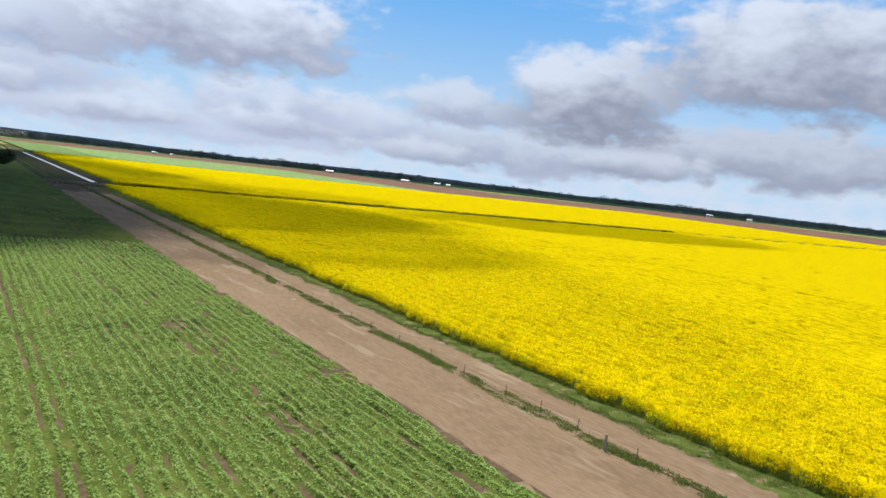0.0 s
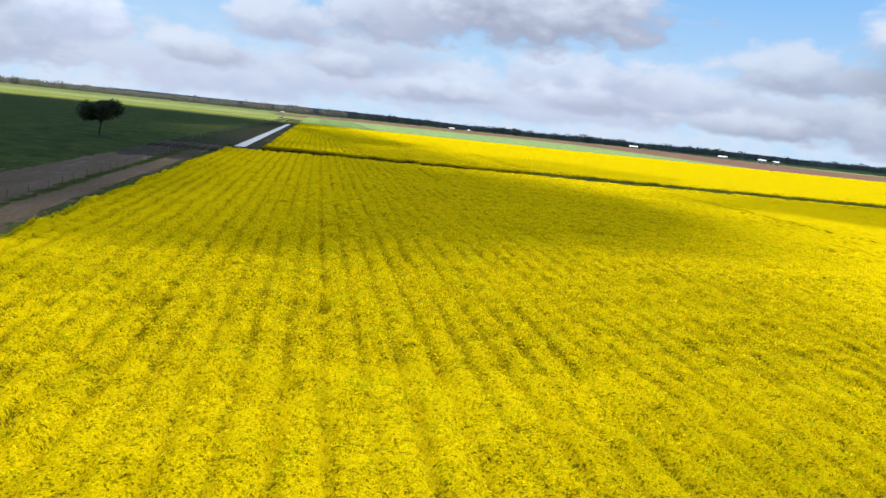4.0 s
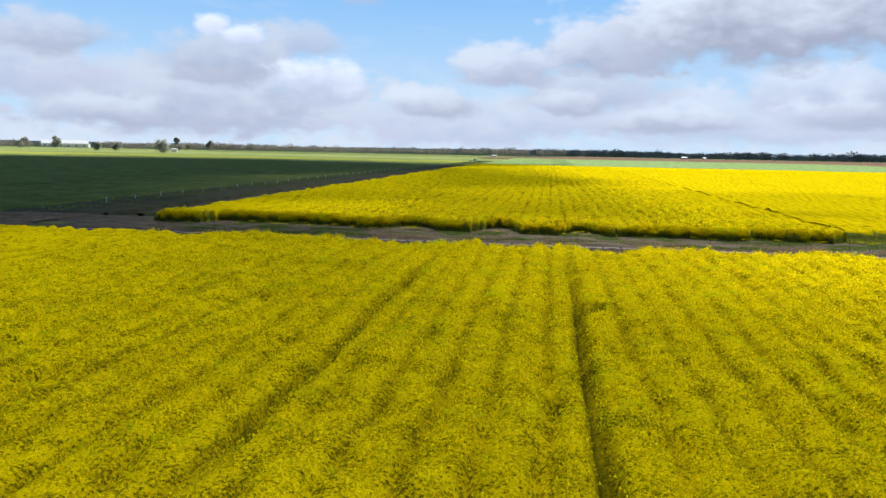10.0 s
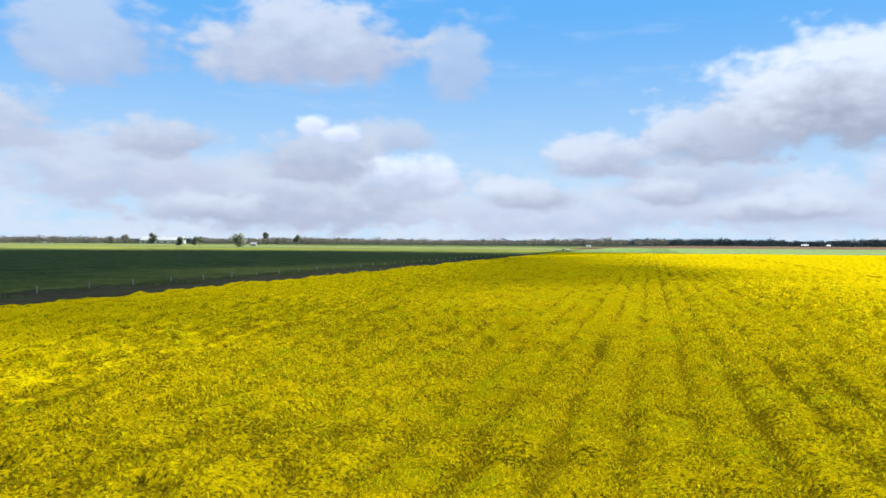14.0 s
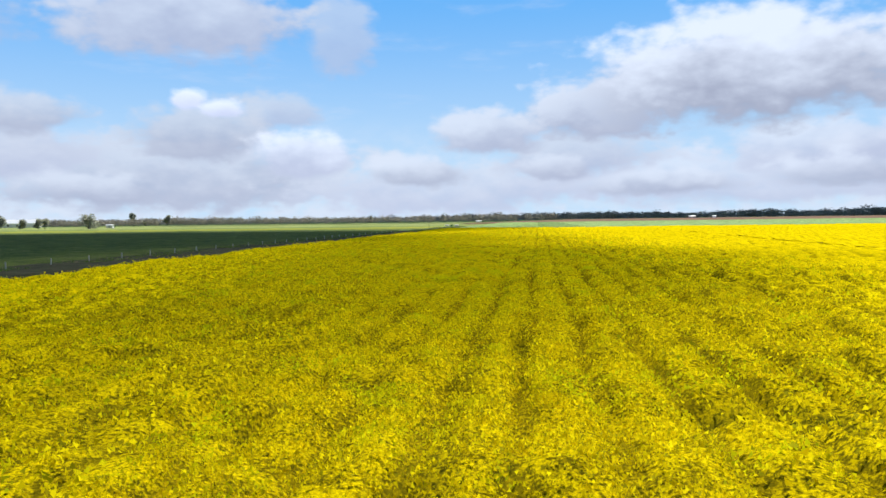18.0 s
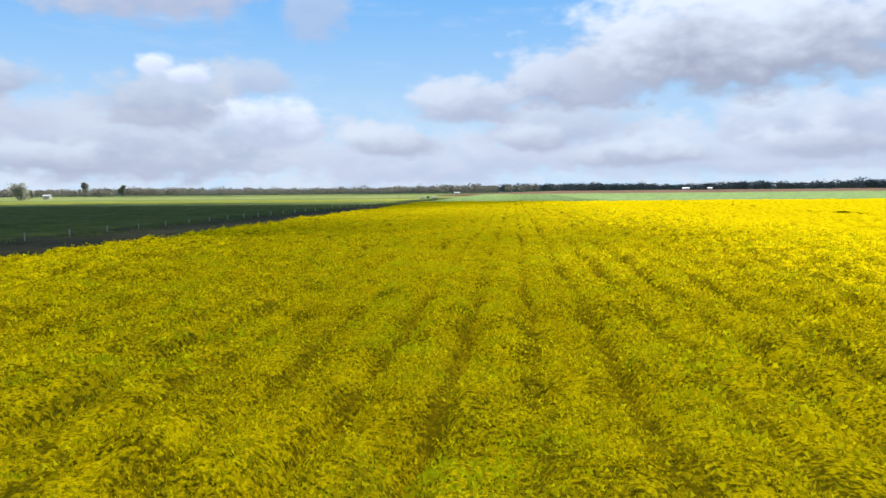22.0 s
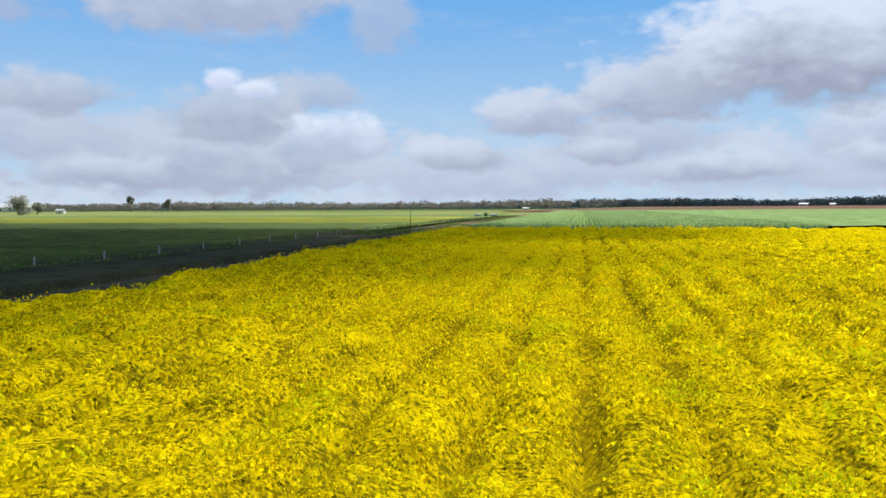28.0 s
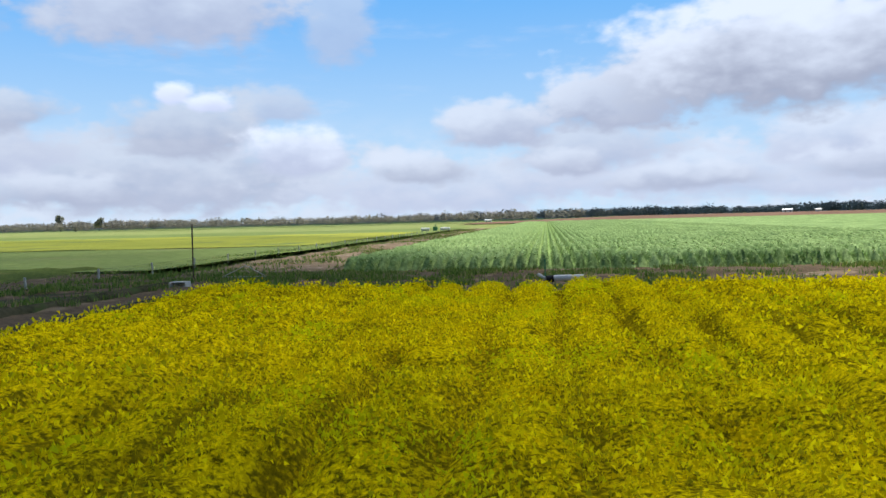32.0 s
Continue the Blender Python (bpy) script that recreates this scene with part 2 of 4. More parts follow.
M_SILT = ditch_water("silty ditch water", (0.155, 0.12, 0.09), 0.5, 0.1)


# ---- mesh helpers ----
def mesh_of(name, verts, faces, mats, smooth=False, slots=None):
    """A mesh from arrays; faces all with the same number of corners, or a list."""
    me = bpy.data.meshes.new(name)
    verts = np.asarray(verts, np.float32)
    if isinstance(faces, np.ndarray):
        n, k = faces.shape
        me.vertices.add(len(verts))
        me.vertices.foreach_set("co", verts.ravel())
        me.loops.add(n * k)
        me.loops.foreach_set("vertex_index", faces.astype(np.int32).ravel())
        me.polygons.add(n)
        me.polygons.foreach_set("loop_start", np.arange(0, n * k, k, dtype=np.int32))
        if slots is not None:
            me.polygons.foreach_set("material_index", np.asarray(slots, np.int32))
        me.update(calc_edges=True)
    else:
        me.from_pydata([tuple(v) for v in verts.tolist()], [], faces)
    for m in (mats if isinstance(mats, (list, tuple)) else [mats]):
        me.materials.append(m)
    if smooth:
        me.polygons.foreach_set("use_smooth", np.ones(len(me.polygons), bool))
    return me


def part(name, bm, material, parent, label=""):
    me = bpy.data.meshes.new(name)
    bm.to_mesh(me)
    bm.free()
    me.materials.append(material)
    ob = new(name, me)
    ob.parent = parent
    return tagged(ob, label)


def child(name, me, parent, label=""):
    ob = new(name, me)
    ob.parent = parent
    return tagged(ob, label)


def box(bm, cx, cy, cz, sx, sy, sz, bevel=0.0, turn=0.0):
    m = Matrix.Translation((cx, cy, cz)) @ Matrix.Rotation(turn, 4, "Z") @ Matrix.Diagonal((sx, sy, sz, 1))
    r = bmesh.ops.create_cube(bm, size=1.0, matrix=m)
    if bevel:
        es = {e for v in r["verts"] for e in v.link_edges}
        bmesh.ops.bevel(bm, geom=list(es), offset=bevel, segments=1, affect="EDGES")
    return bm


def tube(bm, points, radii, sides=8):
    """A tapering tube along points."""
    rings = []
    for i, p in enumerate(points):
        p = Vector(p)
        a = Vector(points[min(i + 1, len(points) - 1)]) - Vector(points[max(i - 1, 0)])
        q = a.to_track_quat("Z", "Y")
        r = radii[i] if isinstance(radii, (list, tuple)) else radii
        rings.append([bm.verts.new(p + q @ Vector((r * math.cos(s * math.tau / sides), r * math.sin(s * math.tau / sides), 0))) for s in range(sides)])
    for a, b in zip(rings, rings[1:]):
        for s in range(sides):
            bm.faces.new((a[s], a[(s + 1) % sides], b[(s + 1) % sides], b[s]))
    bm.faces.new(rings[-1])
    bm.faces.new(rings[0][::-1])
    return bm


rng = np.random.default_rng(7)


def lattice(n, seed):
    return np.random.default_rng(seed).random((n, n))


NOISES = [lattice(256, 11 + k) for k in range(6)]


def wob2(x, y, scale, k=0):
    """Smooth value noise, 0 to 1."""
    x, y = np.asarray(x, float) / scale, np.asarray(y, float) / scale
    i, j = np.floor(x).astype(int), np.floor(y).astype(int)
    u, v = x - i, y - j
    u, v = u * u * (3 - 2 * u), v * v * (3 - 2 * v)
    g = NOISES[k % 6]
    a, b, c, d = g[i % 256, j % 256], g[(i + 1) % 256, j % 256], g[i % 256, (j + 1) % 256], g[(i + 1) % 256, (j + 1) % 256]
    return (a * (1 - u) + b * u) * (1 - v) + (c * (1 - u) + d * u) * v


def bits(x, y, z, size, tall=0.0, lean=1.0, sides=3):
    """Loose small faces, one at each place, turned at random: petals, leaves or (tall) blades."""
    n = len(x)
    c = np.stack([x, y, z], 1)
    a = rng.random(n) * math.tau
    s = size * (0.6 + 0.8 * rng.random(n)) if np.isscalar(size) else size
    u = np.stack([np.cos(a), np.sin(a), (rng.random(n) - 0.5) * lean], 1)
    if tall:
        h = tall * (0.55 + 0.9 * rng.random(n))
        w = np.stack([(rng.random(n) - 0.5) * 0.7 * lean, (rng.random(n) - 0.5) * 0.7 * lean, np.ones(n)], 1) * h[:, None]
        corners = [c - u * s[:, None] * 0.5, c + u * s[:, None] * 0.5, c + w]
    else:
        v = np.stack([-np.sin(a), np.cos(a), (rng.random(n) - 0.5) * lean], 1)
        corners = [c - u * s[:, None] * 0.6 - v * s[:, None] * 0.45, c + u * s[:, None] * 0.6 - v * s[:, None] * 0.4, c + v * s[:, None] * 0.75]
        if sides == 4:
            corners = [c - u * s[:, None] * 0.55, c - v * s[:, None] * 0.45, c + u * s[:, None] * 0.55, c + v * s[:, None] * 0.45]
    k = len(corners)
    verts = np.stack(corners, 1).reshape(-1, 3)
    return verts, np.arange(n * k).reshape(n, k)


def heads(x, y, z, wide, tall):
    """Loose flower heads, each a small upright flake turned and tilted at random."""
    n = len(x)
    c = np.stack([x, y, z], 1)
    a, turn = rng.random(n) * math.tau, rng.random(n) * math.tau
    s = (0.55 + 0.9 * rng.random(n) ** 1.5)[:, None]
    u = np.stack([np.cos(a), np.sin(a), (rng.random(n) - 0.5) * 0.9], 1) * s * wide * 0.5
    w = np.stack([(rng.random(n) - 0.5) * 1.1, (rng.random(n) - 0.5) * 1.1, 0.8 + 0.3 * rng.random(n)], 1) * s * tall * 0.5
    corners = [c + u * np.cos(turn + k * math.tau / 3)[:, None] + w * np.sin(turn + k * math.tau / 3)[:, None] for k in range(3)]
    return np.stack(corners, 1).reshape(-1, 3), np.arange(n * 3).reshape(n, 3)


def sheet(name, x0, x1, y0, y1, step, height, mat, keep=None, smooth=True):
    """A sheet over a rectangle whose height is a function of place."""
    sx, sy = step if isinstance(step, tuple) else (step, step)
    nx, ny = max(2, int(round((x1 - x0) / sx)) + 1), max(2, int(round((y1 - y0) / sy)) + 1)
    X, Y = np.meshgrid(np.linspace(x0, x1, nx), np.linspace(y0, y1, ny))
    X, Y = X.ravel(), Y.ravel()
    Z = height(X, Y)
    i = (np.arange(ny - 1)[:, None] * nx + np.arange(nx - 1)[None]).ravel()
    F = np.stack([i, i + 1, i + nx + 1, i + nx], 1)
    if keep is not None:
        k = keep(X, Y)
        F = F[k[F].all(1)]
        used = np.unique(F)
        remap = np.zeros(len(X), int)
        remap[used] = np.arange(len(used))
        X, Y, Z, F = X[used], Y[used], Z[used], remap[F]
    return mesh_of(name, np.stack([X, Y, Z], 1), F, mat, smooth)


# ---- the plan ----
F1_WEST, F2_WEST = -12.8, -4.5        # western edges of the two canola fields
F1_NORTH, F2_SOUTH, F2_NORTH = 15.8, 37.6, 434.4
CROP_EAST, FENCE_X = -31.1, -21.4
CANOLA_H = 1.45
EAST = 760.0

# ---- ground ----
def ground_height(x, y):
    """Level land, sunk into the two ditches, with the bed ends in the gap."""
    z = 0.05 * (wob2(x, y, 3.1, 1) - 0.5) + 0.05 * (wob2(x, y, 0.9, 2) - 0.5)
    return z


def ditch_profile(d, half, deep):
    """Depth of a ditch across, d metres from its middle line."""
    return -deep * np.clip((half + 0.7 - np.abs(d)) / 0.9, 0, 1)


CROSS_Y, CROSS_HALF = 25.2, 0.65     # irrigation ditch across the gap
SIDE_X, SIDE_HALF = -12.1, 1.5       # head channel beside the north field


def gap_height(x, y):
    z = ground_height(x, y)
    beds = -0.30 * np.cos(2 * math.pi * (x - 35.0 + 0.25 * wob2(x * 0, y, 2.0, 3)) / BED) * np.clip((24.0 - y) / 1.4, 0, 1)
    bank = 0.10 * np.exp(-((y - 23.9) / 0.5) ** 2) + 0.16 * np.exp(-((y - 27.4) / 0.8) ** 2)
    rut = -0.07 * np.exp(-((y - 30.8) / 0.35) ** 2) - 0.07 * np.exp(-((y - 32.8) / 0.35) ** 2)
    wet = -0.05 * np.exp(-((y - 34.8) / 0.5) ** 2)
    return z + 0.03 + beds + bank + rut + wet + ditch_profile(y - CROSS_Y, CROSS_HALF, 0.45)


def far_sheet():
    """One sheet to the horizon: finer near the flight, with holes nowhere."""
    xs = np.unique(np.concatenate([np.linspace(-4200, -200, 21), np.linspace(-200, 200, 41), np.linspace(200, 4200, 21)]))
    ys = np.unique(np.concatenate([np.linspace(-4200, -400, 20), np.linspace(-400, 700, 56), np.linspace(700, 4400, 20)]))
    X, Y = np.meshgrid(xs, ys)
    nx, ny = len(xs), len(ys)
    i = (np.arange(ny - 1)[:, None] * nx + np.arange(nx - 1)[None]).ravel()
    V = np.stack([X.ravel(), Y.ravel(), np.full(X.size, -0.6)], 1)
    return mesh_of("ground", V, np.stack([i, i + 1, i + nx + 1, i + nx], 1), M_PALE)


tagged(new("ground", far_sheet()), "flat pale green farmland reaching to the horizon", "ground", kind="structure")


def slab(name, x0, x1, y0, y1, z, mat, label, category, step=(6.0, 12.0), rough=0.06, keep=None, height=None, kind="structure"):
    """A piece of ground lying over the sheet, uneven on top."""
    h = height or (lambda x, y: z + rough * (wob2(x, y, 2.3, 3) - 0.5) + rough * (wob2(x, y, 0.8, 4) - 0.5))
    return tagged(new(name, sheet(name, x0, x1, y0, y1, step, h, mat, keep)), label, category, kind=kind)


# bare land below the crops, the track and its verges
slab("field_soil", -40, EAST, -460, F1_NORTH - 3, -0.02, M_SOIL, "brown soil below the southern canola", "soil", (25, 12))
slab("field_soil_north", -8, EAST, 41, 470, -0.02, M_SOIL, "brown soil below the northern canola", "soil", (25, 12))
slab("bed_ends", -31, 150, F1_NORTH - 3, 24.2, 0, M_BEDSOIL, "dark bare bed ends with furrows running to the ditch bank", "soil", (0.3, 0.4), height=gap_height)
slab("headland", -31, 150, 24.2, 41, 0, M_HEADLAND, "bare damp headland with a ditch and a farm track", "soil", (0.45, 0.3), height=gap_height)
slab("headland_east", 150, EAST, F1_NORTH - 3, 41, 0.03, M_HEADLAND, "bare damp headland between two fields", "soil", (20, 4))
# shade over the dirt strip, put in as a sheet of darker soil
slab("shaded_strip", CROP_EAST - 0.5, -16.2, -28, 41, 0.09, M_DARKSOIL, "darker soil colour standing for shade where the strip nears the ditch", "soil", (0.8, 1.2), 0.1, lambda x, y: y > -24 + 9 * (wob2(x, y, 3.0, 2) - 0.5))
slab("dirt_strip", CROP_EAST - 0.5, FENCE_X + 0.6, -460, F1_NORTH + 25, 0.05, M_TRACK, "wide bare strip of pinkish brown dirt", "dirt", (1.2, 2.5), 0.14)


def track_height(x, y):
    u = x - (-18.35)
    return 0.06 - 0.05 * np.exp(-((np.abs(u) - 0.85) / 0.35) ** 2) + 0.04 * (wob2(x, y, 1.1, 2) - 0.5)


slab("track", -20.6, -16.2, -460, 40, 0, M_TRACK, "packed dirt farm track with two wheel ruts", "track", (0.3, 2.0), height=track_height)
def verge_edge(x, y):
    return -16.9 + 1.3 * wob2(y, y * 0, 2.6, 1) + 1.1 * wob2(y, y * 0, 0.8, 2) + 0.4 * wob2(x, y, 0.5, 3)


def verge_height(x, y):
    return 0.09 - 0.14 * np.clip((verge_edge(x, y) + 0.45 - x) / 0.5, 0, 1) + 0.06 * (wob2(x, y, 0.8, 4) - 0.5)


slab("verge", -17.3, F1_WEST + 1.0, -460, 30, 0, M_GRASS, "short green verge with bare patches", "verge", (0.15, 0.35), height=verge_height, keep=lambda x, y: x > verge_edge(x, y) - 0.2)


def channel_height(x, y):
    return 0.02 + 0.35 * np.exp(-((np.abs(x - SIDE_X) - 2.4) / 0.6) ** 2) + 0.06 * (wob2(x, y, 1.3, 2) - 0.5) + ditch_profile(x - SIDE_X, SIDE_HALF, 0.6)


slab("channel_bank", -24.0, F2_WEST + 2.0, 41, 450, 0, M_BANK, "dark earth banks of a head channel beside the field", "bank", (0.5, 2.5), height=channel_height)
slab("west_verge", CROP_EAST - 0.5, -23.5, 40, 452, 0.03, M_BANK, "dark bare strip along the fence", "soil", (1.5, 4), 0.12)
slab("north_headland", -40, 420, 430, 463, 0.02, M_DARKSOIL, "dark headland with weeds beyond the canola", "soil", (2.5, 1.5), 0.2)
slab("dirt_road", -20.0, -7.5, 462, 720, 0.05, M_SOIL, "reddish dirt road between green crops", "road", (1.5, 4), 0.2)


def water(name, x0, x1, y0, y1, z, label, mat=M_WATER):
    bm = bmesh.new()
    box(bm, (x0 + x1) / 2, (y0 + y1) / 2, z - 0.1, x1 - x0, y1 - y0, 0.2)
    me = bpy.data.meshes.new(name)
    bm.to_mesh(me)
    bm.free()
    me.materials.append(mat)
    return tagged(new(name, me), label, "water", kind="structure")


water("ditch_water", -9, 150, CROSS_Y - CROSS_HALF - 0.2, CROSS_Y + CROSS_HALF + 0.2, -0.03, "still silty brown water in the ditch", M_SILT)
water("puddle_water", 4, 78, 34.0, 35.6, -0.012, "shallow pale puddles lying along the headland")
water("channel_water", SIDE_X - SIDE_HALF - 0.2, SIDE_X + SIDE_HALF + 0.2, 47, 436, -0.10, "still water in the head channel, mirroring the sky")


# ---- canola ----
def ragged(x, base, seed, amp, table=None):
    """The uneven end of the beds: some stop short, some run on."""
    o = 0
    for u in (-0.5, 0.0, 0.5):
        b = np.floor((np.asarray(x) + u) / BED)
        g = wob2(b * 0.37 + 3.3, b * 0 + seed, 1.0, seed)
        o = o + np.where(g > 0.52, 1.0, -1.0) * amp * (0.55 + 0.6 * wob2(b, b * 0, 1.0, seed + 1)) / 3
    o = o + 0.5 * amp * (wob2(x, np.zeros_like(np.asarray(x, float)), 0.7, seed + 2) - 0.5)
    if table:
        tx, to = zip(*table)
        k = (np.asarray(x) > tx[0]) & (np.asarray(x) < tx[-1])
        zero = np.zeros_like(np.asarray(x, float))
        soft = sum(np.interp(np.asarray(x) + u, tx, to) for u in (-0.6, 0.0, 0.6)) / 3
        o = np.where(k, soft + 1.1 * (wob2(x, zero, 1.1, 2) - 0.5) + 0.7 * (wob2(x, zero, 0.4, 4) - 0.5), o)
    return base + o


# where the north field's beds begin, south end, east and north offset
SOUTH_ENDS = [(15, -0.5), (17.5, 0.4), (20.1, 0.0), (20.4, -1.4), (24.8, -1.5), (25.2, 2.0), (29.6, 2.1), (30.3, -1.4), (35.4, -2.4), (35.8, 2.6), (39.8, 2.9), (40.2, -1.6), (45.6, -2.2), (46.0, 1.6), (49.5, 1.5), (50.0, -1.5), (55.0, -1.4)]
NORTH_ENDS = [(25, -0.2), (29.2, -1.9), (32.4, -2.9), (33.2, -0.4), (37.2, 0.9), (38.2, -1.7), (41.0, -2.0), (41.6, -0.2), (46.2, 0.5), (46.9, -1.0), (47.3, -4.0), (50.5, -3.6), (51.2, 0.3), (56, 0.5)]


def depth1(x, y):
    w = x - (F1_WEST + 0.9 * (wob2(y, y * 0, 1.3, 1) - 0.5) + 0.9 * (wob2(y, y * 0, 5.0, 2) - 0.5))
    return np.minimum(w, ragged(x, F1_NORTH, 3, 1.1, NORTH_ENDS) - y)


def depth2(x, y):
    w = x - (F2_WEST + 0.9 * (wob2(y, y * 0, 1.3, 3) - 0.5) + 0.9 * (wob2(y, y * 0, 5.0, 4) - 0.5))
    s = y - np.where(x < 76, ragged(x, F2_SOUTH, 1, 1.6, SOUTH_ENDS), F2_SOUTH + 1.2 * (wob2(x, x * 0, 7.0, 2) - 0.5))
    n = ragged(x, F2_NORTH + 0.0294 * x, 5, 1.0) - y
    return np.minimum(np.minimum(w, s), n)


WHEELS = ((45.4, 1.0, 0.7), (35.4, 1.0, 0.9), (25.2, 0.0, 0.7), (18.4, 0.0, 0.9))     # beds crushed by a wheel: east, how deep in the south field and the north one


def bed_wave(x, y):
    """0 in the furrow, 1 on the middle of the bed."""
    return np.abs(np.sin(math.pi * (x - 0.75 + 0.5 * (wob2(x * 0, y, 7.0, 1) - 0.5)) / BED))


def wheel_line(x, y):
    z = 0 * x
    for k, (wx, south, north) in enumerate(WHEELS):
        u = x - wx - 0.35 * (wob2(y, y * 0, 8.0, k) - 0.5)
        broken = np.clip((wob2(y, y * 0 + 3.0 * k, 9.0, k + 1) - (0.12 if k == 0 else 0.34)) * 4, 0, 1)
        z = z + np.exp(-(u / 0.24) ** 2) * broken * np.where(y < 30, south * np.clip((y + 85) / 30, 0.3, 1) * np.clip((12 - y) / 10, 0.35, 1), 0.55 * north)
    return np.clip(z, 0, 1)


def furrow_strength(x, y):
    """How far the plants leave a furrow open: it closes here and there along its length."""
    return 0.30 + 0.70 * np.clip((wob2(np.floor((x - 0.75) / BED + 0.5) * 1.7, y / 9.0, 1.0, 2) - 0.30) * 3, 0, 1)


def canopy(x, y, depth, rows=1.0):
    """Height of the canola at a place, rounded off at the field's edge and lower in the furrows."""
    d = depth(x, y)
    rise = np.clip((d + 0.3) / 1.0, 0, 1) ** 0.5
    row = bed_wave(x, y)
    h = CANOLA_H - np.where(y < 30, 0.46, 0.56) * rows * np.clip(1 - row / 0.85, 0, 1) ** 1.4 * furrow_strength(x, y) - np.where(y < 30, 0.75, 0.22) * wheel_line(x, y)
    h = h + 0.36 * (wob2(x, y, 2.2, 3) - 0.5) + 0.34 * (wob2(x, y, 0.8, 4) - 0.5) + np.where(y < 30, 0.0, 0.22) * (wob2(x + 0.35 * y, y * 1.6, 2.6, 2) - 0.5)
    return rise * (h - 0.55 * hole(x, y)) - 0.05


def hole(x, y):
    """Small random hollows in the canopy, with fewer heads."""
    return np.clip((wob2(x, y, 1.3, 5) - 0.86) * 9, 0, 1) * np.clip((wob2(x, y, 17, 0) - 0.35) * 4, 0, 1)


def path_x(y):
    return np.interp(y, [r[2] for r in PATH], [r[1] for r in PATH])


def skirted(me, depth, thinning=False):
    """Gives the steep outer faces of a canopy the look of stems."""
    c = np.zeros(3 * len(me.polygons), np.float32)
    me.polygons.foreach_get("center", c)
    c = c.reshape(-1, 3).astype(float)
    edge = depth(c[:, 0], c[:, 1]) < 0.22
    slot = edge.astype(np.int32)
    if thinning:      # away from the flight the loose heads give way to the bloom of the canopy
        away = np.abs(c[:, 0] - path_x(c[:, 1]))
        slot[(rng.random(len(slot)) < np.clip((away - 14) / 16, 0, 1)) & ~edge] = 2
        slot[(rng.random(len(slot)) < np.clip((away - 20) / 16, 0, 1)) & ~edge] = 3
    me.polygons.foreach_set("material_index", slot)
    v = np.zeros(3 * len(me.vertices), np.float32)
    me.vertices.foreach_get("co", v)
    v = v.reshape(-1, 3).astype(float)
    # marks wheel lines and hollows: heads missing, colour darkened as by shade
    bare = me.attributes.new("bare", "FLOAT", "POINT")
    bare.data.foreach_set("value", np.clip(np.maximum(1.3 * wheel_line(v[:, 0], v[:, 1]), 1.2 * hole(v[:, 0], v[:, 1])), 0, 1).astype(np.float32))


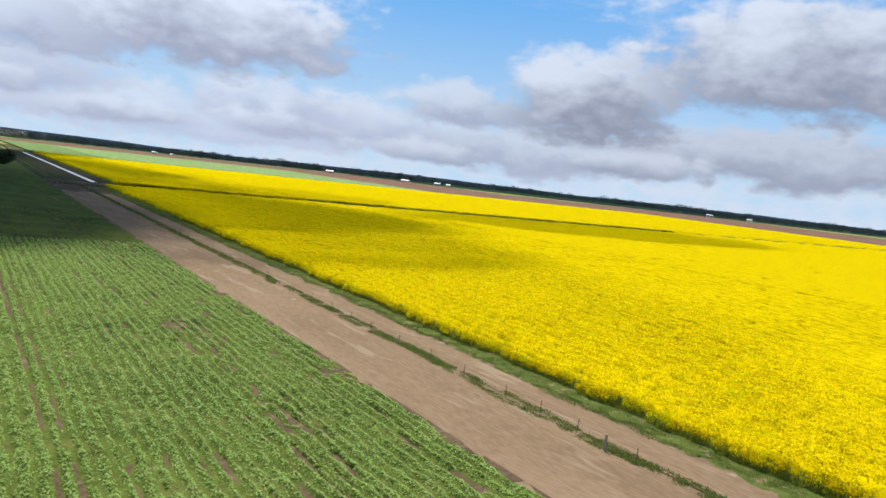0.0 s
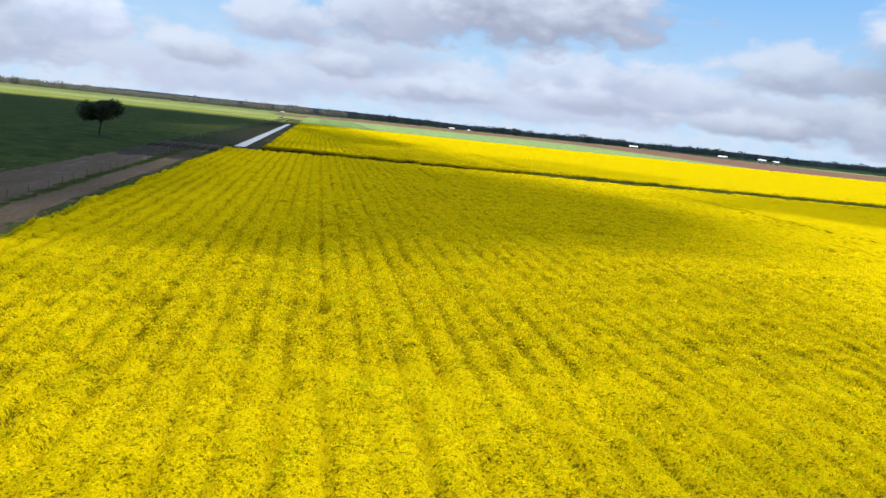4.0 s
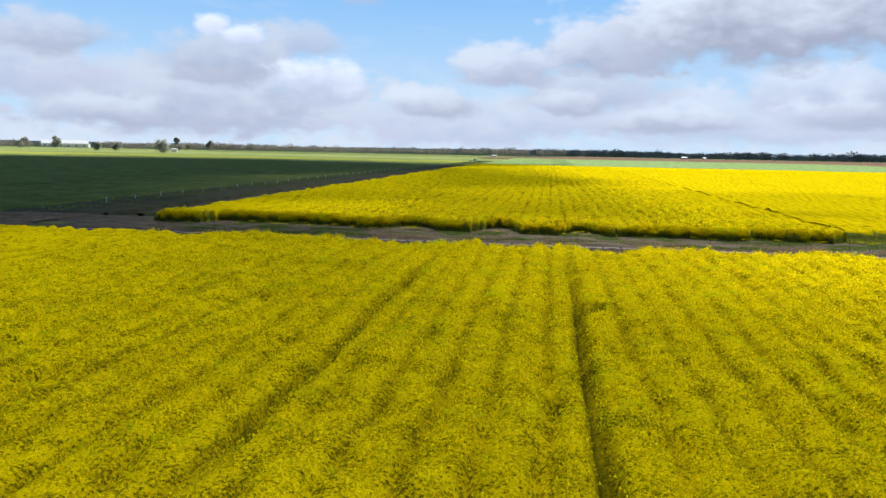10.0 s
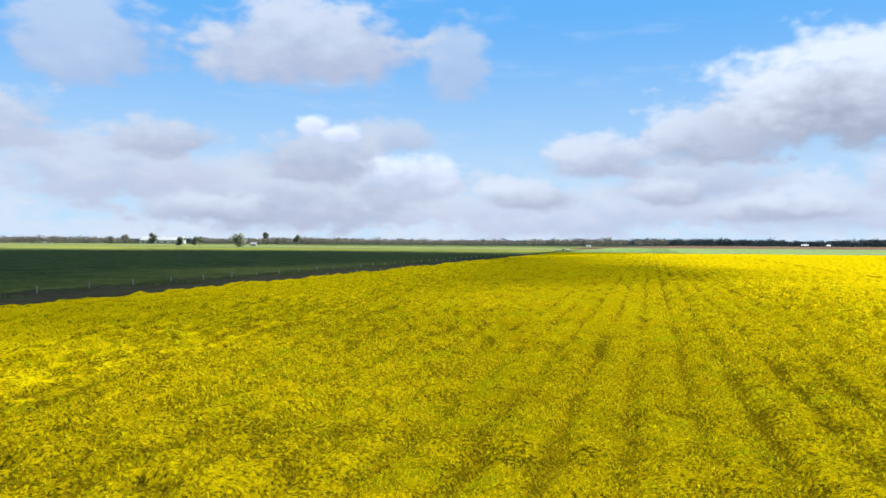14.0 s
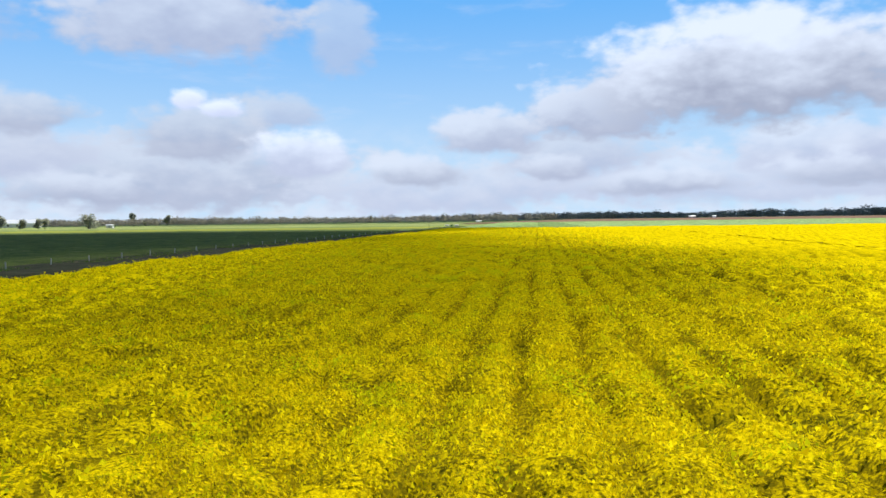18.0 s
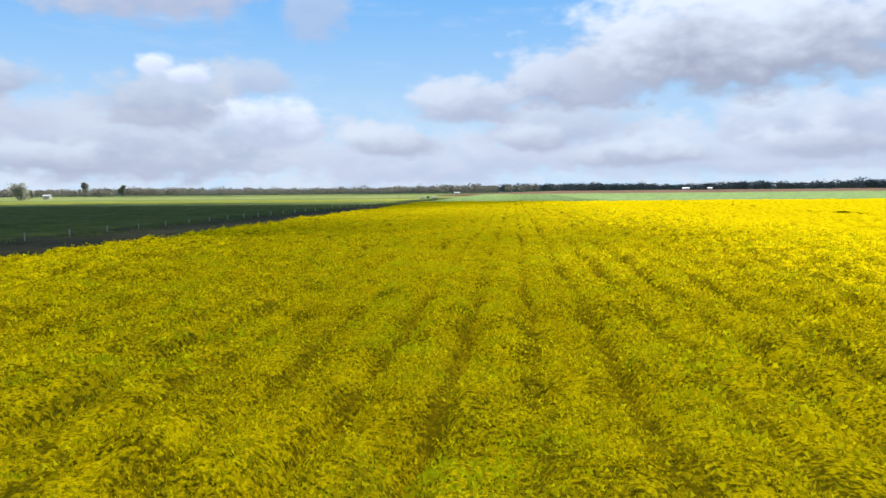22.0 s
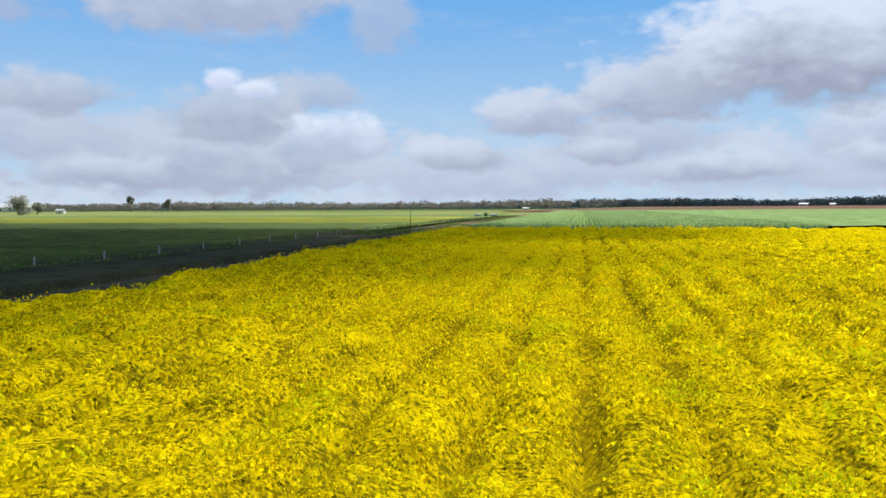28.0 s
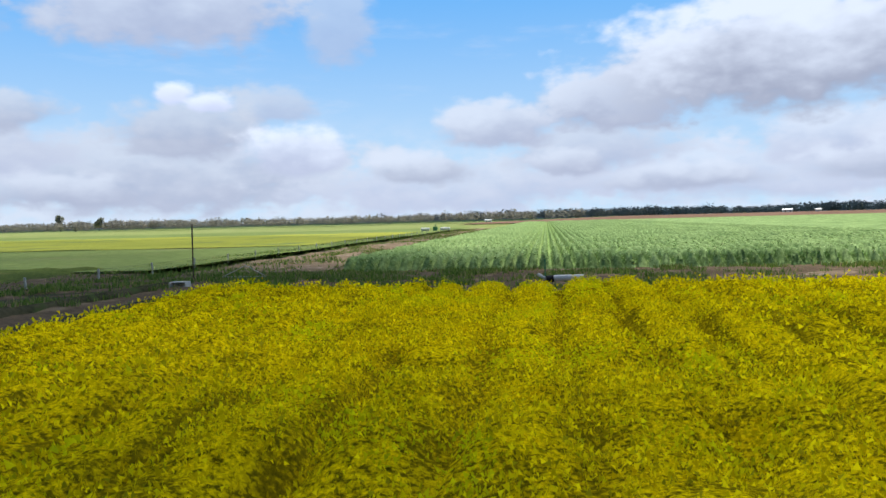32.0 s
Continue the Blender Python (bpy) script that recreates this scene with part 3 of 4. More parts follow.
def canola_field(name, label, depth, thin, near, bands, x0, y0, y1, zones, edge_zones, front):
    """The canopy as a sheet, fine where the flight passes and coarse beyond, with loose flower heads and stems."""
    nx0, nx1, ny0, ny1 = near
    field = tagged(new(name), label, "canola", "canola fields", "stuff")
    for ya, yb, step, under in bands:
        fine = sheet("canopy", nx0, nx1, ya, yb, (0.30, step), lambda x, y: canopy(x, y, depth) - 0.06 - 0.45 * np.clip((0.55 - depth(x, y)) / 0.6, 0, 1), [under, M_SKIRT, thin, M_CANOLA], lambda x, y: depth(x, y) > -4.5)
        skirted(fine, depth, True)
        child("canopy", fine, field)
    ends = [(nx1 - 1.3, EAST, ny0, ny1, 2.4), (x0, EAST, y0, ny0, 2.4), (x0, EAST, ny1, y1, 2.4)]
    if front:
        fa, fb = front
        ends = [(nx1 - 1.3, 330, fa, fb, 0.4), (330, EAST, fa, fb, 2.4)] + [(nx1 - 1.3, EAST, a, b, 2.4) for a, b in ((ny0, fa), (fb, ny1))] + ends[1:]
    for xa, xb, ya, yb, along in ends:
        if yb - ya > 1 and xb - xa > 1:
            wide = sheet("canopy_beyond", xa, xb, ya, yb, (1.5 if along < 2 else 2.4, along), lambda x, y: canopy(x, y, depth, 0.0), [M_CANOLA, M_SKIRT], lambda x, y: depth(x, y) > -5.2, False)
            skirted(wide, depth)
            child("canopy_beyond", wide, field)
    V, F, n = [], [], 0
    for west, east, ya, yb, per_m2, wide, tall in zones:
        m = int((yb - ya) * (east - west) * per_m2)
        y = ya + (yb - ya) * rng.random(m)
        x = path_x(y) + west + (east - west) * rng.random(m)
        d = depth(x, y)
        open_row = furrow_strength(x, y) * np.clip((0.52 - bed_wave(x, y)) / 0.30, 0, 1)
        clump = np.clip((wob2(x, y, 0.7, 1) + 0.7 * wob2(x, y, 0.28, 2) - 0.42) * 1.9, 0.18, 1)
        full = clump * (1 - np.where(y < 30, 0.5, 0.62) * open_row) * (1 - np.where(y < 30, 0.9, 0.45) * wheel_line(x, y)) * (1 - 0.85 * hole(x, y))
        full = full * np.clip(1.25 - (np.abs(x - path_x(y)) - 16) / 30, 0.2, 1)
        k = (d > -0.05) & (rng.random(m) < full)
        x, y, d = x[k], y[k], d[k]
        z = canopy(x, y, depth)
        z = np.where(d < 0.8, z * (0.2 + 0.8 * rng.random(len(x)) ** 0.5), z) - 0.16 + 0.34 * rng.random(len(x))
        v, f = heads(x, y, z, wide, tall)
        V.append(v)
        F.append(f + n)
        n += len(v)
    for xa, xb, ya, yb, per_m2, tall in edge_zones:
        m = int((xb - xa) * (yb - ya) * per_m2 * 3.4)
        x, y = xa + (xb - xa) * rng.random(m), ya + (yb - ya) * rng.random(m)
        d = depth(x, y)
        k = (d > -0.34) & (d < 0.45) & (wob2(x, y, 0.9, 3) > 0.15 + 0.5 * np.clip(-d / 0.34, 0, 1))
        x, y, d = x[k], y[k], d[k]
        top = CANOLA_H * (0.52 + 0.44 * np.clip((d + 0.34) / 0.7, 0, 1)) + 0.4 * (wob2(x, y, 0.7, 4) - 0.5)
        z = top * (0.46 + 0.54 * rng.random(len(x)) ** 0.7)
        v, f = heads(x, y, z, 0.10, 0.11)
        V.append(v)
        F.append(f + n)
        n += len(v)
    child("flower_heads", mesh_of("flower_heads", np.concatenate(V), np.concatenate(F), M_FLOWER), field, "bright yellow flower heads")
    V, F, n = [], [], 0
    for xa, xb, ya, yb, per_m2, tall in edge_zones:
        m = int((xb - xa) * (yb - ya) * per_m2)
        x, y = xa + (xb - xa) * rng.random(m), ya + (yb - ya) * rng.random(m)
        d = depth(x, y)
        k = (d > -0.25) & (d < 0.45)
        x, y = x[k], y[k]
        h = tall * (0.4 + 0.6 * np.clip((d[k] + 0.25) / 0.5, 0, 1))
        v, f = bits(x, y, h * rng.random(len(x)) ** 1.2 * 0.85, 0.06, tall=0.30, lean=1.2)
        V.append(v)
        F.append(f + n)
        n += len(v)
    child("edge_stems", mesh_of("edge_stems", np.concatenate(V), np.concatenate(F), M_STEM), field, "dark green stems and leaves at the edge")
    return field


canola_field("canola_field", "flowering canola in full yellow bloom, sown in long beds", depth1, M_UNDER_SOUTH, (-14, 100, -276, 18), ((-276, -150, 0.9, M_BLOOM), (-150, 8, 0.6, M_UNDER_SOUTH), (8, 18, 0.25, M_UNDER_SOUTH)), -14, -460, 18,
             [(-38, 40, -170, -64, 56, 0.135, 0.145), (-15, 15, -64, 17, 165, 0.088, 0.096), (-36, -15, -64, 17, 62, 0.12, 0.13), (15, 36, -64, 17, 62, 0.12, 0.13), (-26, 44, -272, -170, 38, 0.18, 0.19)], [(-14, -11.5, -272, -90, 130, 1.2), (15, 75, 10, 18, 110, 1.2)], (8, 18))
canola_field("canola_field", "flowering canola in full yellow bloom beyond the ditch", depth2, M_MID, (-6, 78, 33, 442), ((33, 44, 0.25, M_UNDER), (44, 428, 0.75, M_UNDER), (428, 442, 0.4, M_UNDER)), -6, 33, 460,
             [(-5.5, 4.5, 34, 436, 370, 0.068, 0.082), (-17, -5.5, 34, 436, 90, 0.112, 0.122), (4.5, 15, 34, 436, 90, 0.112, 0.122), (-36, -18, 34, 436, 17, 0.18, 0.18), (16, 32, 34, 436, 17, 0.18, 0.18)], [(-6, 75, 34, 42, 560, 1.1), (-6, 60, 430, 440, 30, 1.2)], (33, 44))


# ---- other crops ----
TRAMS = (-54.7, -53.7, -51.5, -41.5, -76.0, -74.0, -98.0, -96.0)


def crop_height(x, y):
    z = 0.22 + 0.14 * (wob2(x, y, 1.6, 1) - 0.5) + 0.16 * (wob2(x, y, 0.6, 2) - 0.5)
    for tx in TRAMS:
        z = z - 0.22 * np.exp(-((x - tx - 0.3 * (wob2(y, y * 0, 6, 2) - 0.5)) / 0.16) ** 2)
    z = z + 0.10 * np.cos(2 * math.pi * (x + 0.25 * wob2(y, y * 0, 3.0, 5)) / 0.92)
    bare = np.clip((wob2(x * 3.2, y * 0.28, 1.6, 4) + 0.4 * wob2(x * 1.5, y * 0.6, 0.7, 1) - 0.90) * 4, 0, 1) * np.clip((x + 52) / 8, 0.3, 1)
    edge = np.clip((CROP_EAST + 0.8 * (wob2(y, y * 0, 1.5, 3) - 0.5) - x) / 0.6, -0.3, 1)
    return np.where(edge < 1, z * edge, z) - 0.30 * bare + 0.02


def green_crop():
    field = tagged(new("green_crop"), "low leafy green crop with thin wheel lines", "crop", kind="stuff")
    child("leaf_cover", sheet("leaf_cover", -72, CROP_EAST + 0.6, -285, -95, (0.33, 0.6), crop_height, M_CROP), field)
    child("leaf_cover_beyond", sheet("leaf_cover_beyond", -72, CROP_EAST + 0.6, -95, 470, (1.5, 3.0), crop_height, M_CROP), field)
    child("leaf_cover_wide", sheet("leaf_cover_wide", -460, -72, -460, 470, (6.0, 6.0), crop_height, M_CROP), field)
    # brighter leaf colour stands for sunlight, on the near part only
    n = 370000
    x, y = -62 + (CROP_EAST + 62.4) * rng.random(n), -283 + 135 * rng.random(n)
    z = crop_height(x, y)
    k = z > 0.12
    v, f = bits(x[k], y[k], z[k] + 0.02, 0.10, lean=1.2)
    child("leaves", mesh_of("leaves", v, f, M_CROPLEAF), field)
    return field


green_crop()
slab("crop_soil", -73, CROP_EAST + 0.3, -286, -95, 0.07, M_DARKSOIL, "bare soil between the rows of the green crop", "soil", (2, 4), 0.03)
slab("young_field", -520, -24.5, 466, 760, 0.12, M_YOUNG, "olive green young crop beyond the dark verge", "crop", (8, 8), 0.1, kind="stuff")
slab("yellowing_field", -520, -31, 528, 655, 0.22, M_LIME, "yellowing strip of young crop", "crop", (8, 8), 0.1, kind="stuff")

ROW = 0.95


def bean_height(x, y):
    r = np.abs(np.sin(math.pi * x / ROW))
    front = np.clip((y - (461.5 + 0.8 * (wob2(np.floor(x / ROW), x * 0, 1.0, 2)))) / 0.7, -0.2, 1)
    tram = np.clip(np.abs(np.abs(x - 12.4) - 0.95) / 0.5, 0, 1)
    return front * (1.15 * np.clip(1.9 * r - 0.5, 0, 1) * tram * (0.8 + 0.35 * wob2(x, y, 1.5, 3)) + 0.05) - 0.02


def row_crop():
    field = tagged(new("row_crop"), "knee-high to waist-high green crop in straight rows", "crop", kind="stuff")
    child("leaf_cover", sheet("leaf_cover", -5.5, 60, 460, 560, (0.19, 0.7), bean_height, M_BEAN, lambda x, y: y > 460.9), field)
    child("leaf_cover_beyond", sheet("leaf_cover_beyond", 60, 420, 461, 1000, (4, 6), lambda x, y: 0.85 + 0.3 * wob2(x, y, 3, 1), M_BEAN), field)
    child("leaf_cover_far", sheet("leaf_cover_far", -5.5, 60, 560, 1000, (0.24, 6), bean_height, M_BEAN), field)
    n = 90000
    x, y = -5.5 + 66 * rng.random(n), 461 + 45 * rng.random(n) ** 1.6
    z = bean_height(x, y)
    k = z > 0.3
    v, f = bits(x[k], y[k], z[k] * (0.35 + 0.68 * rng.random(k.sum())), 0.16, lean=1.6)
    child("leaves", mesh_of("leaves", v, f, M_BEANLEAF), field)
    return field


row_crop()


def rising(x, y):
    """Lifts the land before the woods a little, shaped so its strips show in the camera's view."""
    return 3.4 * np.clip((np.asarray(y) - 1005) / 220, 0, 1) * np.clip((np.asarray(x) + 60) / 150, 0, 1) * np.clip((900 - np.asarray(x)) / 200, 0, 1)


slab("brown_field", -60, 900, 1005, 1250, 0.0, M_BROWN, "strip of bare reddish brown soil", "field", (30, 20), 0.05, height=lambda x, y: rising(x, y) + 0.02)
slab("ploughed_field", 430, 1500, 480, 1000, 0.0, M_BROWN, "wide ploughed brown field", "field", (60, 40), 0.05)
slab("ploughed_field_east", 780, 2200, -300, 480, 0.0, M_BROWN, "wide ploughed brown field", "field", (60, 40), 0.05)
slab("olive_strip", -600, 1600, 1250, 1330, 0.0, M_YOUNG, "green strip before the woods", "field", (30, 20), 0.05, height=lambda x, y: rising(x, y) + 0.1)

# ---- distance: woods, ridge, sky ----
def ridge():
    az = np.radians(np.linspace(-80, 80, 161))
    V, F = [], []
    for k, a in enumerate(az):
        r = 4150
        h = 6 + 16 * wob2(k * 1.0, 0, 14, 1) + 5 * wob2(k * 1.0, 3, 2, 2)
        for z, rr in ((-2, r), (h, r + 60), (-2, r + 250)):
            V.append((20 + rr * math.sin(a), 100 + rr * math.cos(a), z))
    for k in range(160):
        b = 3 * k
        F += [(b, b + 3, b + 4, b + 1), (b + 1, b + 4, b + 5, b + 2)]
    # the bluish grey of the ridge carries its haze
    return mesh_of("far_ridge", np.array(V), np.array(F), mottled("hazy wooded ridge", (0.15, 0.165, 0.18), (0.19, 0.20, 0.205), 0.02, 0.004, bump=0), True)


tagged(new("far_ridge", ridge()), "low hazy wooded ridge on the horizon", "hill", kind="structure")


def woods():
    """A long belt of trees, each a clump of small faces over a thin trunk."""
    V, F, n = [], [], 0
    r2 = np.random.default_rng(21)
    for a in np.linspace(-62, 78, 1500):
        a = a + r2.normal(0, 0.12)
        dist = 1480 + 260 * wob2(a, 0, 9, 1) + r2.random() * 170
        if -39.5 < a < -34.4:
            dist = dist + 420
        if a > 24:
            dist = dist + 350 * min(1.0, (a - 24) / 10)
        x, y = 20 + dist * math.sin(radians(a)), 100 + dist * math.cos(radians(a))
        if r2.random() < 0.04 + 0.1 * (wob2(a, 7, 3, 2) > 0.75):
            continue
        h = (12.5 + 6 * wob2(a, 1, 4, 3) + 3 * r2.random() + 6 * r2.random() ** 9) * np.interp(a, [-20, -2, 8], [0.85, 0.82, 1.0])
        w = h * (0.55 + 0.35 * r2.random())
        m = 150
        p = r2.normal(0, 1, (m, 3))
        p /= np.linalg.norm(p, axis=1)[:, None]
        p *= (0.3 + 0.62 * r2.random((m, 1)) ** 0.6)
        q = np.stack([x + p[:, 0] * w, y + p[:, 1] * w, np.maximum(h * 0.55 + p[:, 2] * h * 0.5, 0.6)], 1)
        t = r2.normal(0, 1, (2, m, 3)) * (h * 0.10) * np.array([1.0, 1.0, 0.7])
        tri = np.stack([q, q + t[0], q + t[1]], 1).reshape(-1, 3)
        V.append(tri)
        F.append(np.arange(3 * m).reshape(m, 3) + n)
        n += 3 * m
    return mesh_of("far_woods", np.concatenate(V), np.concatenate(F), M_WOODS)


tagged(new("far_woods", woods()), "long belt of grey-green trees on the horizon", "woods", kind="stuff")

# clouds: degrees east of north, degrees up, half widths, brightness of the top, of the foot, how solid
CLOUDS = [(14.0, 2.6, 18.0, 2.4, 0.97, 0.80, 0.75), (-27.0, 3.4, 15.0, 3.6, 0.88, 0.68, 0.85), (-7.0, 2.4, 13.0, 2.6, 0.92, 0.80, 0.8),
          (-40.0, 5.2, 9.0, 3.4, 0.88, 0.78, 0.8), (42.0, 3.0, 13.0, 2.6, 0.86, 0.62, 0.85), (61.0, 4.4, 12.0, 3.2, 0.82, 0.52, 0.95),
          (27.0, 3.8, 9.0, 2.4, 0.95, 0.72, 0.85), (-26.0, 14.6, 9.5, 4.2, 0.92, 0.72, 0.9),
          (-14.6, 13.4, 3.0, 3.8, 0.84, 0.76, 0.6), (-41.5, 13.6, 6.5, 4.0, 0.86, 0.74, 0.65), (-52.0, 8.0, 10.0, 3.6, 0.88, 0.74, 0.85),
          (20.0, 4.6, 8.0, 2.6, 0.97, 0.78, 0.85), (3.0, 4.6, 6.5, 2.6, 0.88, 0.74, 0.8), (4.6, 7.8, 6.5, 3.0, 0.98, 0.66, 0.95), (15.5, 9.9, 13.5, 5.0, 1.06, 0.58, 1.0), (-3.4, 6.4, 4.8, 2.3, 0.95, 0.70, 0.92), (36.0, 6.0, 6.0, 2.4, 0.92, 0.60, 0.85),
          (46.0, 7.6, 8.2, 4.6, 0.96, 0.44, 1.0), (60.5, 11.4, 12.5, 6.6, 0.98, 0.46, 1.0), (-19.0, 8.0, 3.2, 1.6, 0.84, 0.74, 0.7),
          (-24.8, 6.4, 5.6, 2.6, 0.84, 0.66, 0.85), (-25.8, 8.9, 1.5, 1.0, 1.16, 1.04, 1.0), (-23.4, 8.2, 1.7, 0.8, 1.10, 0.98, 1.0), (-17.8, 4.9, 4.0, 2.3, 1.10, 0.80, 0.95),
          (-9.0, 3.6, 4.6, 1.5, 0.97, 0.62, 0.75), (9.0, 2.5, 6.0, 1.3, 0.97, 0.64, 0.75), (21.0, 3.0, 5.0, 1.4, 0.99, 0.64, 0.75), (-33.0, 2.4, 6.0, 1.3, 0.94, 0.66, 0.75),
          (-36.5, 7.4, 4.4, 1.9, 0.86, 0.66, 0.8), (1.5, 3.8, 3.2, 1.2, 0.96, 0.66, 0.7), (33.0, 2.2, 6.0, 1.2, 0.92, 0.56, 0.8), (50.0, 2.8, 7.0, 1.3, 0.86, 0.50, 0.8)]


def sky_backdrop():
    """The sky in the north, blue between banks of broken cloud, far behind all else."""
    V, U, F = [], [], []
    na, ne = 96, 34
    for i in range(na + 1):
        for j in range(ne + 1):
            a, e = -85 + 175 * i / na, -1.2 + 40 * (j / ne) ** 1.3
            ra, re = radians(a), radians(e)
            V.append((20 + 4500 * math.sin(ra) * math.cos(re), 100 + 4500 * math.cos(ra) * math.cos(re), 4500 * math.sin(re)))
            U.append((a / 10, e / 10))
    for i in range(na):
        for j in range(ne):
            b = i * (ne + 1) + j
            F.append((b, b + 1, b + ne + 2, b + ne + 1))
    m = Nodes("clouds in a blue sky")
    uv = m.node("ShaderNodeUVMap")
    sep = m.node("ShaderNodeSeparateXYZ")
    m.put(sep.inputs[0], uv.outputs[0])
    az, el = sep.outputs[0], sep.outputs[1]
    pos = m.scaled(uv.outputs[0], (1.0, 1.7, 1.0))
    n1, n2 = m.noise(pos, 2.0, 3.0, 0.5), m.noise(m.scaled(pos, (1.0, 1.0, 0.0)), 5.5, 3.0, 0.5)
    n3 = m.noise(m.scaled(pos, (0.6, 1.6, 1.0)), 1.1, 5.0, 0.6)
    ragg = m.math("ADD", m.math("MULTIPLY", n1, 0.62), m.math("MULTIPLY", n2, 0.38))
    col = m.mix(m.span(el, 0.0, 1.9), (0.55, 0.76, 0.97), (0.13, 0.45, 0.95))
    # thin bank low down
    low = m.math("MULTIPLY", m.span(el, 0.15, 0.85, 1.0, 0.0), m.span(m.math("MULTIPLY_ADD", n2, 0.5, m.math("MULTIPLY", n3, 0.5)), 0.34, 0.60))
    col = m.mix(m.math("MULTIPLY", low, 0.85), col, (0.71, 0.79, 0.94))
    wisp = m.math("MULTIPLY", m.span(n3, 0.52, 0.78), 0.45)
    col = m.mix(wisp, col, (0.72, 0.78, 0.92))
    for ca, ce, ra, re, top, foot, solid in CLOUDS:
        u = m.math("MULTIPLY", m.math("SUBTRACT", az, ca / 10), 10 / ra)
        v = m.math("MULTIPLY", m.math("SUBTRACT", el, ce / 10), 10 / re)
        v2 = m.math("MULTIPLY", v, m.span(v, -0.2, 0.2, 1.35, 1.0))
        d = m.math("SQRT", m.math("ADD", m.math("POWER", m.math("ABSOLUTE", u), 2.0), m.math("POWER", m.math("ABSOLUTE", v2), 2.0)))
        body = m.math("ADD", d, m.math("MULTIPLY", m.math("MULTIPLY", m.math("SUBTRACT", ragg, 0.5), -2.3), m.span(d, 0.05, 0.8, 0.3, 1.0)))
        cover = m.math("MULTIPLY", m.span(body, 0.58, 1.12, 1.0, 0.0), solid)
        lit = m.span(m.math("ADD", m.math("MULTIPLY_ADD", u, -0.15, v), m.math("MULTIPLY", m.math("SUBTRACT", ragg, 0.5), 2.2)), -0.7, 0.8)
        shade = m.mix(lit, (foot * 0.64, foot * 0.72, foot * 0.97), (top * 0.755, top * 0.845, top * 1.01))
        col = m.mix(cover, col, shade)
    em = m.node("ShaderNodeEmission")
    m.put(em.inputs["Color"], col)
    em.inputs["Strength"].default_value = 0.74
    m.t.links.new(em.outputs[0], m.out.inputs["Surface"])
    me = mesh_of("sky_backdrop", np.array(V), np.array(F), m.mat, True)
    layer = me.uv_layers.new(name="UVMap")
    idx = np.zeros(len(me.loops), np.int32)
    me.loops.foreach_get("vertex_index", idx)
    layer.data.foreach_set("uv", np.array(U, np.float32)[idx].ravel())
    return tagged(new("backdrop", me), "blue sky with banks of broken white and grey cumulus", "sky", kind="structure")


sky_backdrop()


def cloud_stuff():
    """Stuff of the added shading clouds: white above, glowing through below, thinning out to nothing at the ragged
    rim.
    """
    m = Nodes("unseen shading cloud")
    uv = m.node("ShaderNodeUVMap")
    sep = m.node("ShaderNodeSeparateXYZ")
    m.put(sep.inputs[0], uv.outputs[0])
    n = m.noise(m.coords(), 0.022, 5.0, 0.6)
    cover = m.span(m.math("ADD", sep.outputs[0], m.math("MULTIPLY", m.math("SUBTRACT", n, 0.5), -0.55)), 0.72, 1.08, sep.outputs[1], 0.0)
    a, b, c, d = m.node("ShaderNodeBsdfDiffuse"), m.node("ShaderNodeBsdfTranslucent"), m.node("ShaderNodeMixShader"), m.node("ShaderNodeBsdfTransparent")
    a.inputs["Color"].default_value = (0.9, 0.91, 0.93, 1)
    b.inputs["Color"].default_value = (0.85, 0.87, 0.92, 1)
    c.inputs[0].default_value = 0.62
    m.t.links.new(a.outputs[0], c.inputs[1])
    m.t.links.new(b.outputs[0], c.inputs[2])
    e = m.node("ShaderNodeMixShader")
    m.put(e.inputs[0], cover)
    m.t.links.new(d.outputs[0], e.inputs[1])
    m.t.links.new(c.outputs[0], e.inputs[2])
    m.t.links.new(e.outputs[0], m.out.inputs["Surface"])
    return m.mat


M_SHADE_CLOUD = cloud_stuff()


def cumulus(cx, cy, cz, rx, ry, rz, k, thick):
    """A heaped cap of cloud added out of view to shade the fields, open below; its map runs from the middle to the
    rim.
    """
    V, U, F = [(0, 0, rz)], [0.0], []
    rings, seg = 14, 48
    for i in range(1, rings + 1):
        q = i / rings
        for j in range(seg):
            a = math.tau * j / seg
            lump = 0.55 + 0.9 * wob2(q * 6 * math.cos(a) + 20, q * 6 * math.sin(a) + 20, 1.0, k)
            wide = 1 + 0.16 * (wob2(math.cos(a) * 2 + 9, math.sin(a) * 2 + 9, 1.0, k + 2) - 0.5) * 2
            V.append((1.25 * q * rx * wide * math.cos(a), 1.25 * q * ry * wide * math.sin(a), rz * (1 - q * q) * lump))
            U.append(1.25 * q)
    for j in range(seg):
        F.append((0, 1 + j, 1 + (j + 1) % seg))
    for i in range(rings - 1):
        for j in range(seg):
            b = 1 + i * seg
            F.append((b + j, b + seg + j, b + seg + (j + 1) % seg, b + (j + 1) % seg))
    me = mesh_of("shade_cloud", np.array(V), F, M_SHADE_CLOUD, True)
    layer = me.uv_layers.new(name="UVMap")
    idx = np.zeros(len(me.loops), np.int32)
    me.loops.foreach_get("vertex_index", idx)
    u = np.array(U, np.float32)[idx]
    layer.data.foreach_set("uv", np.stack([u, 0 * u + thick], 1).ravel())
    ob = new("shade_cloud", me)
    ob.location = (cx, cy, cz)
    return tagged(ob, "unseen cloud added overhead to shade the fields", "cloud", "clouds overhead")


